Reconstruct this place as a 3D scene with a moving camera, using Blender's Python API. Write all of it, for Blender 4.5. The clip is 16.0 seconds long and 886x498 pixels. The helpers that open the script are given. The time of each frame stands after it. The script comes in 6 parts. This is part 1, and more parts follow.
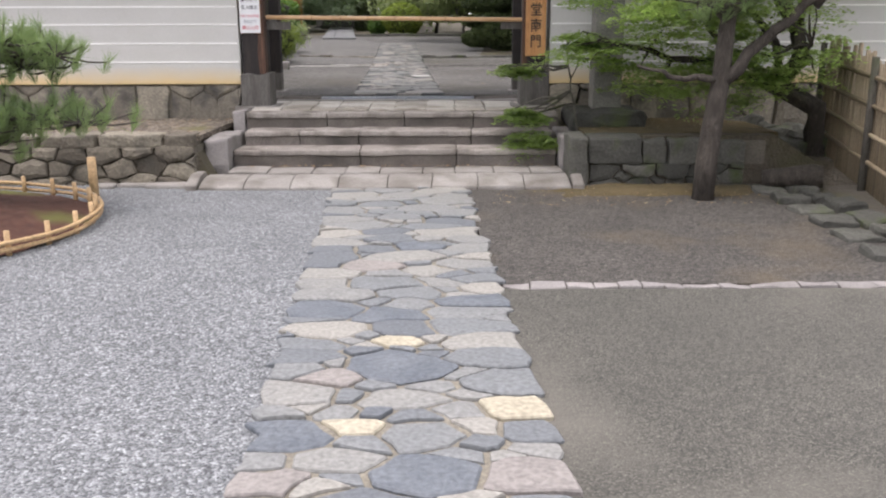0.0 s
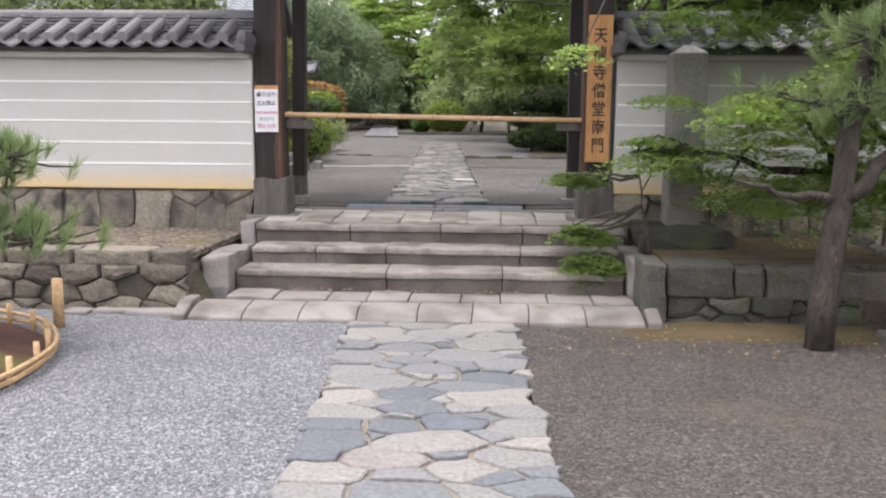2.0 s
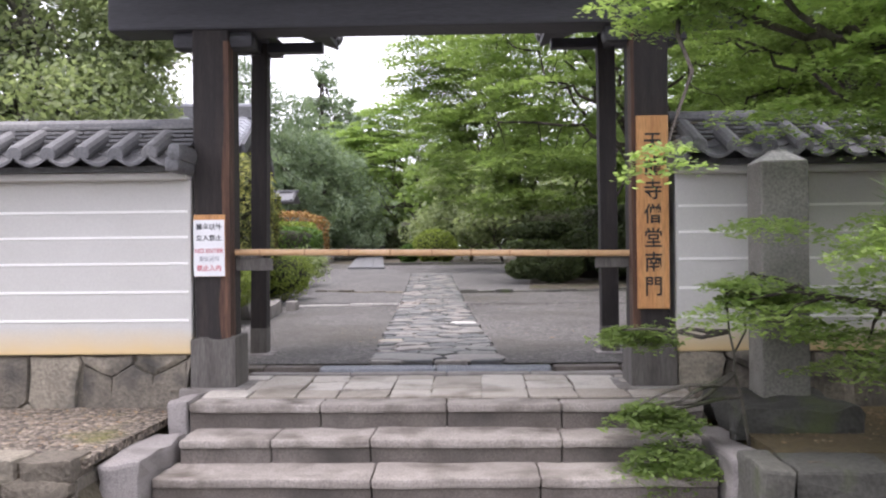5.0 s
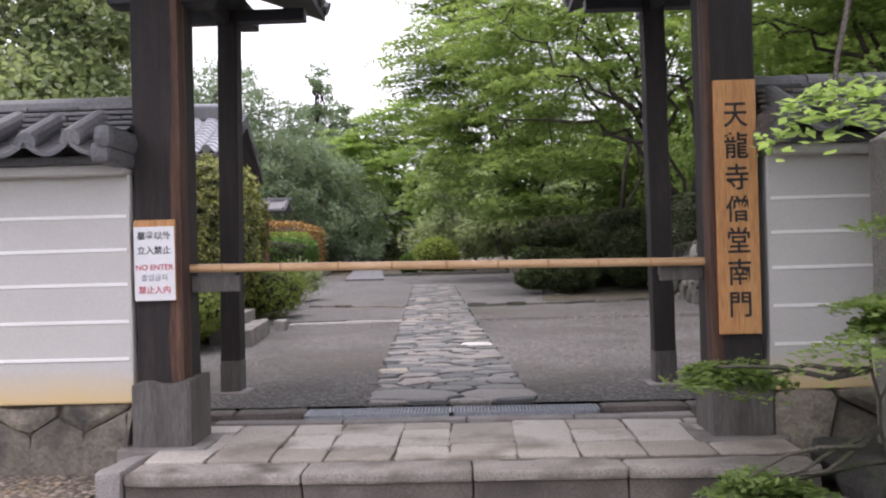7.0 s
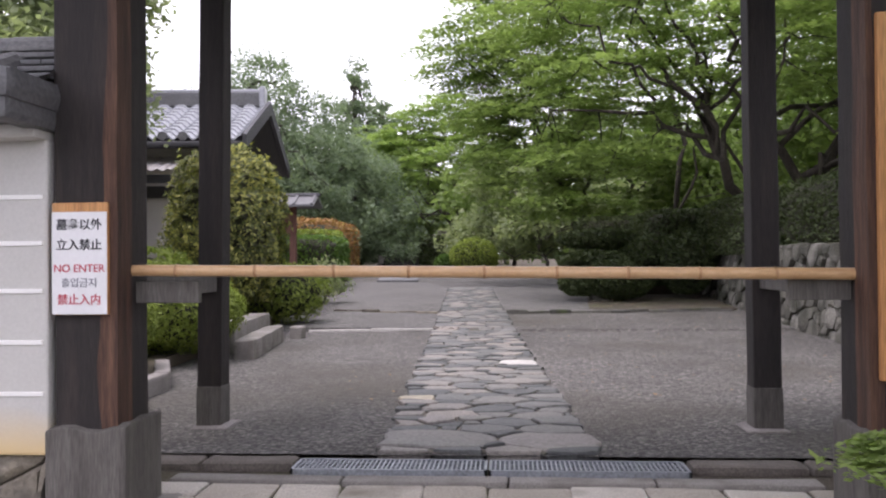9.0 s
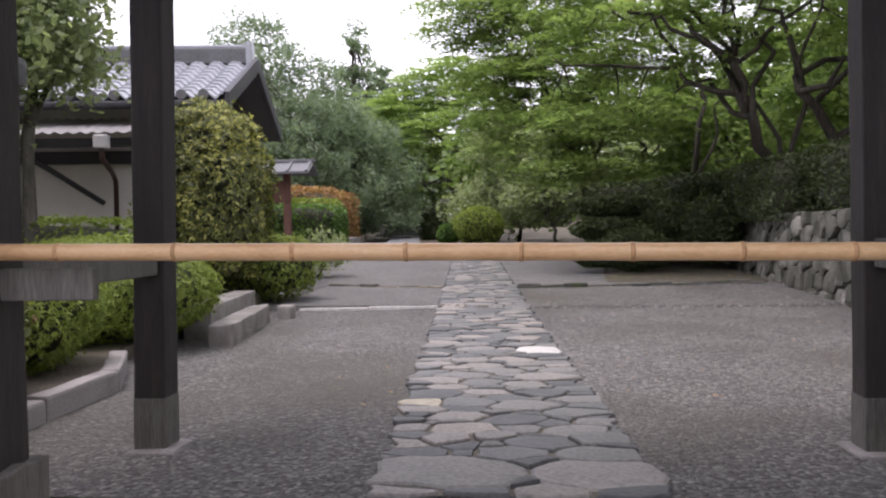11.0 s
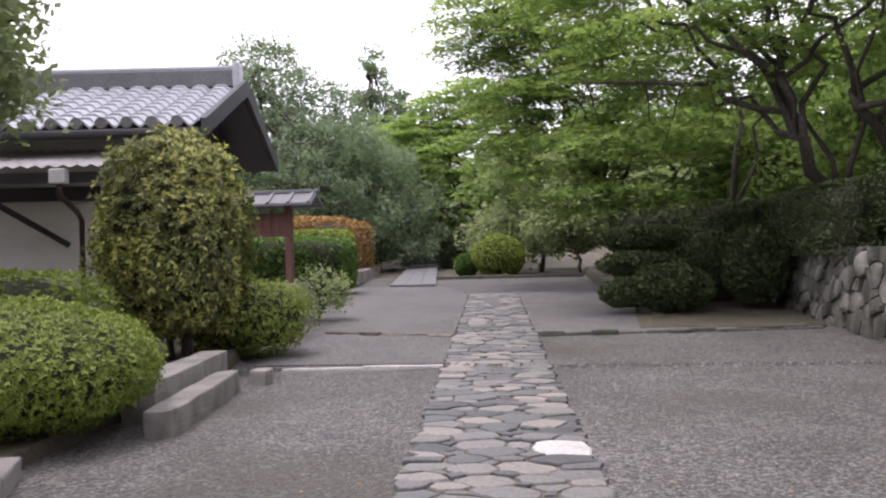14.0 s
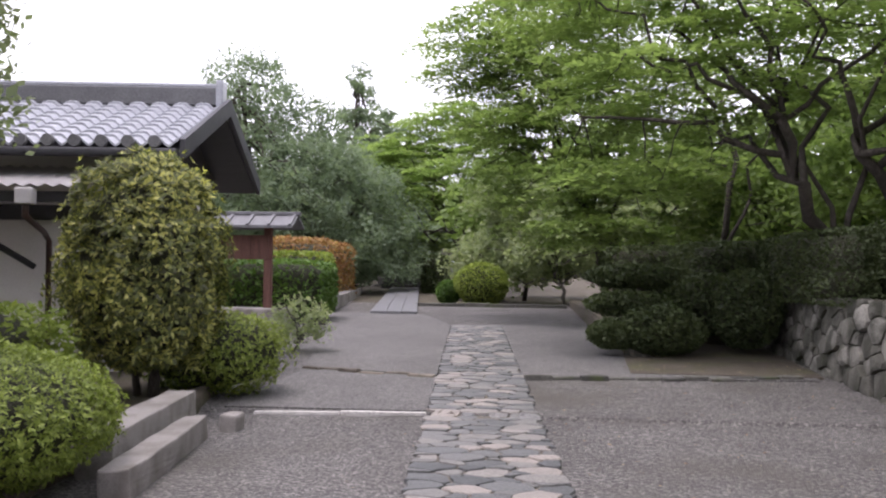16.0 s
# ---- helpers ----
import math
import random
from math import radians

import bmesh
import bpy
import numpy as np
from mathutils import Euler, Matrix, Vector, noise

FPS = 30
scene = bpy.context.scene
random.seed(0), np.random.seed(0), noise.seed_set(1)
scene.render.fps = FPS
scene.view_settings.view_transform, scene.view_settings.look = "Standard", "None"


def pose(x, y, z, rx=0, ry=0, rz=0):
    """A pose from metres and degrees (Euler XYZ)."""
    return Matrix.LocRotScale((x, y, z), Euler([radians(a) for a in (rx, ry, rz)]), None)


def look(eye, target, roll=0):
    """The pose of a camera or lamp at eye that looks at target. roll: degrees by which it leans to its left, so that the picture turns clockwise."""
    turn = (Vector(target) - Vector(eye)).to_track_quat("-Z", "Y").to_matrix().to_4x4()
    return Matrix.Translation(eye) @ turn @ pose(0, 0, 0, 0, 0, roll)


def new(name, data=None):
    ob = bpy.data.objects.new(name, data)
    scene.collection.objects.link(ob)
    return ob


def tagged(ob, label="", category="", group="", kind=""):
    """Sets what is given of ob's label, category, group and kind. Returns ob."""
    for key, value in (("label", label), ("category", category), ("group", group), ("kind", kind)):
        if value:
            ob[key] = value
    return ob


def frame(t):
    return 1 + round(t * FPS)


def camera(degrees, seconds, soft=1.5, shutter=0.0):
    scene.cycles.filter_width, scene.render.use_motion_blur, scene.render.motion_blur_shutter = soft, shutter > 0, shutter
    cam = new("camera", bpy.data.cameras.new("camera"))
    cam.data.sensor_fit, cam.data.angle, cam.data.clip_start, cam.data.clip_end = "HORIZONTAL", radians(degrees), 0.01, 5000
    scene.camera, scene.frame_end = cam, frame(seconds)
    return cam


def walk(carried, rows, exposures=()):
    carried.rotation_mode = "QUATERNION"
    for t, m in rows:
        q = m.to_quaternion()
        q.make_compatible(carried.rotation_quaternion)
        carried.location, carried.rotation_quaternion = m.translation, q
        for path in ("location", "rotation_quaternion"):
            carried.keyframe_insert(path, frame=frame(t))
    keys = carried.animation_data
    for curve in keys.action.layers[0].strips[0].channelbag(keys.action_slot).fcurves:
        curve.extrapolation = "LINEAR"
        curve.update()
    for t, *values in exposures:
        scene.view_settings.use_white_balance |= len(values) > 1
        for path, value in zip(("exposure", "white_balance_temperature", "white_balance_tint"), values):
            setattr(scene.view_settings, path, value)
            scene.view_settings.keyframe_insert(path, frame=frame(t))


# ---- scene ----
cam = camera(53.7, 16.0, soft=2.15)
METRES, EYE, TILT, LEAN, TURN = 10.1, 1.5, 0.0, 0.0, 0.0
ROWS = [
    (0.0, 0.0, 0.0, 0.0, -0.04, -14.46, 0.17),
    (0.5, 0.0023, 0.0357, -0.0008, 2.31, -13.51, 0.39),
    (1.0, 0.0005, 0.0742, 0.0004, 2.96, -12.34, -1.07),
    (1.5, -0.0006, 0.1157, -0.0002, 2.42, -10.6, 0.07),
    (2.0, -0.0009, 0.1579, 0.0016, 2.86, -8.29, -0.49),
    (2.5, -0.0062, 0.1966, 0.0038, 3.74, -5.49, 0.65),
    (3.0, -0.0064, 0.2334, 0.0053, 2.75, -2.76, 0.74),
    (3.5, -0.0094, 0.2643, 0.0078, 2.39, -1.11, -0.96),
    (4.0, -0.0164, 0.2982, 0.0081, 1.38, 0.1, 0.29),
    (6.5, -0.034, 0.4892, 0.0087, 2.51, -0.21, 0.77),
    (7.0, -0.0394, 0.5228, 0.0094, 1.83, 0.58, 1.51),
    (7.5, -0.0394, 0.5606, 0.0101, 2.11, -0.06, 1.27),
    (8.0, -0.0419, 0.5925, 0.0111, 3.0, -0.15, 0.55),
    (8.5, -0.0456, 0.6262, 0.0117, 3.03, -0.42, 1.27),
    (9.0, -0.0434, 0.6615, 0.0107, 4.3, 0.67, 0.49),
    (11.5, -0.057, 0.8091, 0.0131, 4.38, -1.6, 0.96),
    (12.0, -0.0527, 0.8378, 0.0153, 4.11, 0.11, 1.56),
    (12.5, -0.047, 0.8629, 0.014, 5.74, -0.13, 1.35),
    (13.0, -0.0493, 0.8942, 0.0183, 4.0, 1.07, 0.58),
    (13.5, -0.0488, 0.9148, 0.0254, 4.0, -0.51, 0.66),
    (14.0, -0.0484, 0.9368, 0.0343, 6.01, 0.17, 1.49),
    (14.5, -0.0506, 0.9518, 0.0391, 5.87, 0.18, 1.26),
    (15.0, -0.0582, 0.9723, 0.0478, 5.39, 1.28, 1.47),
    (15.5, -0.0612, 0.9795, 0.054, 4.3, 0.84, 0.5),
    (16.0, -0.061, 0.9831, 0.0556, 4.68, 1.4, -0.64),
]
EXPOSURES = [(0.0, 1.02, 6600, 16), (2.0, 1.2, 6550, 17), (3.5, 1.5, 6300, 19), (7.0, 1.03, 6400, 23), (12.0, 0.97, 6400, 23), (14.0, 1.0, 6400, 24), (16.0, 1.02, 6350, 24)]
walk(cam, [(t, pose(0, 0, EYE, TILT, LEAN, TURN) @ pose(METRES * x, METRES * y, METRES * z, 90 + pitch, roll, yaw)) for t, x, y, z, yaw, pitch, roll in ROWS], EXPOSURES)

# world: bright overcast sky, soft sun high overhead
world = bpy.data.worlds.new("sky")
world.use_nodes = True
scene.world = world
wn, wl = world.node_tree.nodes, world.node_tree.links
sky = wn.new("ShaderNodeTexSky")
sky.sky_type = "NISHITA"
sky.sun_disc = False
sky.sun_elevation, sky.sun_rotation = radians(76), radians(-125)
sky.air_density, sky.dust_density, sky.ozone_density = 1.0, 4.0, 1.0
cloud = wn.new("ShaderNodeMix")
cloud.data_type = "RGBA"
cloud.inputs[0].default_value = 0.80
cloud.inputs[7].default_value = (10.3, 10.5, 10.9, 1)
wl.new(sky.outputs[0], cloud.inputs[6])
wl.new(cloud.outputs[2], wn["Background"].inputs[0])
wn["Background"].inputs[1].default_value = 0.11
sun = new("sun", bpy.data.lights.new("sun", "SUN"))
sun.data.energy, sun.data.angle, sun.data.color = 1.3, radians(25), (1.0, 0.97, 0.92)
sun.matrix_world = look((-5, -3.5, 24), (0, 0, 0))


# ---- materials ----
def nodes_of(name):
    m = bpy.data.materials.new(name)
    m.use_nodes = True
    return m, m.node_tree.nodes, m.node_tree.links, m.node_tree.nodes["Principled BSDF"]


def ramp(nodes, stops):
    r = nodes.new("ShaderNodeValToRGB")
    while len(r.color_ramp.elements) < len(stops):
        r.color_ramp.elements.new(0.5)
    for e, (p, c) in zip(r.color_ramp.elements, stops):
        e.position, e.color = p, (*c, 1)
    return r


def surface(name, colours, scale=3.0, rough=0.85, bump=0.3, grain=60.0, vary="", spread=0.5, stain=None, stretch=(1, 1, 1),
            metal=0.0, deep=0.01, voronoi=0.0, speckle=0.45):
    """A weathered opaque surface: large blotches, fine grain, relief; vary: 'object' or 'island' shifts its tone."""
    m, nodes, links, bsdf = nodes_of(name)
    geo = nodes.new("ShaderNodeNewGeometry")
    mp = nodes.new("ShaderNodeMapping")
    mp.inputs["Scale"].default_value = stretch
    links.new(geo.outputs["Position"], mp.inputs["Vector"])
    big = nodes.new("ShaderNodeTexNoise")
    big.inputs["Scale"].default_value, big.inputs["Detail"].default_value, big.inputs["Roughness"].default_value = scale, 6, 0.65
    fine = nodes.new("ShaderNodeTexNoise")
    fine.inputs["Scale"].default_value, fine.inputs["Detail"].default_value = grain, 4
    for n in (big, fine):
        links.new(mp.outputs[0], n.inputs["Vector"])
    n = len(colours)
    shade = ramp(nodes, [(0.25 + 0.5 * i / max(1, n - 1), c) for i, c in enumerate(colours)])
    drive = big.outputs[0]
    if vary:
        src = nodes.new("ShaderNodeObjectInfo").outputs["Random"] if vary == "object" else geo.outputs["Random Per Island"]
        mix = nodes.new("ShaderNodeMix")
        mix.inputs[0].default_value = spread
        links.new(drive, mix.inputs[2])
        links.new(src, mix.inputs[3])
        drive = mix.outputs[0]
        shade.color_ramp.elements[0].position = 0.12
        shade.color_ramp.elements[n - 1].position = 0.88
        for i in range(1, n - 1):
            shade.color_ramp.elements[i].position = 0.12 + 0.76 * i / (n - 1)
    links.new(drive, shade.inputs[0])
    colour = shade.outputs[0]
    speck = nodes.new("ShaderNodeMix")
    speck.data_type, speck.blend_type = "RGBA", "MULTIPLY"
    speck.inputs[0].default_value = 0.7
    fr = ramp(nodes, [(0.3, (1 - speckle,) * 3), (0.7, (1 + speckle * 0.55,) * 3)])
    links.new(fine.outputs[0], fr.inputs[0])
    links.new(colour, speck.inputs[6])
    links.new(fr.outputs[0], speck.inputs[7])
    colour = speck.outputs[2]
    height = fine.outputs[0]
    if voronoi:
        v = nodes.new("ShaderNodeTexVoronoi")
        v.inputs["Scale"].default_value = voronoi
        links.new(mp.outputs[0], v.inputs["Vector"])
        sep = nodes.new("ShaderNodeSeparateColor")
        links.new(v.outputs["Color"], sep.inputs[0])
        peb = nodes.new("ShaderNodeMix")
        peb.data_type, peb.blend_type = "RGBA", "MULTIPLY"
        peb.inputs[0].default_value = 1.0
        pr = ramp(nodes, [(0.0, (0.38, 0.38, 0.40)), (0.5, (0.85, 0.85, 0.85)), (0.86, (1.3, 1.3, 1.3)), (1.0, (2.0, 2.0, 1.95))])
        links.new(sep.outputs[0], pr.inputs[0])
        links.new(colour, peb.inputs[6])
        links.new(pr.outputs[0], peb.inputs[7])
        colour = peb.outputs[2]
        inv = nodes.new("ShaderNodeMath")
        inv.operation, inv.inputs[0].default_value = "SUBTRACT", 1.0
        links.new(v.outputs["Distance"], inv.inputs[1])
        height = inv.outputs[0]
    if stain:
        c, s, lo, hi = stain
        sn = nodes.new("ShaderNodeTexNoise")
        sn.inputs["Scale"].default_value, sn.inputs["Detail"].default_value = s, 8
        links.new(geo.outputs["Position"], sn.inputs["Vector"])
        sr = nodes.new("ShaderNodeMapRange")
        sr.inputs[1].default_value, sr.inputs[2].default_value = lo, hi
        links.new(sn.outputs[0], sr.inputs[0])
        sm = nodes.new("ShaderNodeMix")
        sm.data_type = "RGBA"
        sm.inputs[7].default_value = (*c, 1)
        links.new(sr.outputs[0], sm.inputs[0])
        links.new(colour, sm.inputs[6])
        colour = sm.outputs[2]
    links.new(colour, bsdf.inputs["Base Color"])
    bsdf.inputs["Roughness"].default_value = rough
    bsdf.inputs["Metallic"].default_value = metal
    add = nodes.new("ShaderNodeMath")
    add.operation = "ADD"
    links.new(height, add.inputs[0])
    links.new(big.outputs[0], add.inputs[1])
    bp = nodes.new("ShaderNodeBump")
    bp.inputs["Strength"].default_value, bp.inputs["Distance"].default_value = bump, deep
    links.new(add.outputs[0], bp.inputs["Height"])
    links.new(bp.outputs[0], bsdf.inputs["Normal"])
    return m


def leafy(name, dark, mid, light, through_light=0.35, rough=0.55, own=0.3):
    """Leaves: tone by leaf and by clump, light passes through."""
    m, nodes, links, bsdf = nodes_of(name)
    geo = nodes.new("ShaderNodeNewGeometry")
    clump = nodes.new("ShaderNodeTexNoise")
    clump.inputs["Scale"].default_value, clump.inputs["Detail"].default_value = 1.3, 3
    links.new(geo.outputs["Position"], clump.inputs["Vector"])
    mix = nodes.new("ShaderNodeMix")
    mix.inputs[0].default_value = own
    links.new(clump.outputs[0], mix.inputs[2])
    links.new(geo.outputs["Random Per Island"], mix.inputs[3])
    shade = ramp(nodes, [(0.2, dark), (0.5, mid), (0.8, light)])
    links.new(mix.outputs[0], shade.inputs[0])
    links.new(shade.outputs[0], bsdf.inputs["Base Color"])
    bsdf.inputs["Roughness"].default_value = rough
    bsdf.inputs["Specular IOR Level"].default_value = 0.25
    trans = nodes.new("ShaderNodeBsdfTranslucent")
    bright = nodes.new("ShaderNodeMix")
    bright.data_type, bright.blend_type = "RGBA", "MULTIPLY"
    bright.inputs[0].default_value = 1.0
    bright.inputs[7].default_value = (1.35, 1.45, 0.95, 1)
    links.new(shade.outputs[0], bright.inputs[6])
    links.new(bright.outputs[2], trans.inputs[0])
    ms = nodes.new("ShaderNodeMixShader")
    ms.inputs[0].default_value = through_light
    links.new(bsdf.outputs[0], ms.inputs[1])
    links.new(trans.outputs[0], ms.inputs[2])
    links.new(ms.outputs[0], nodes["Material Output"].inputs[0])
    return m


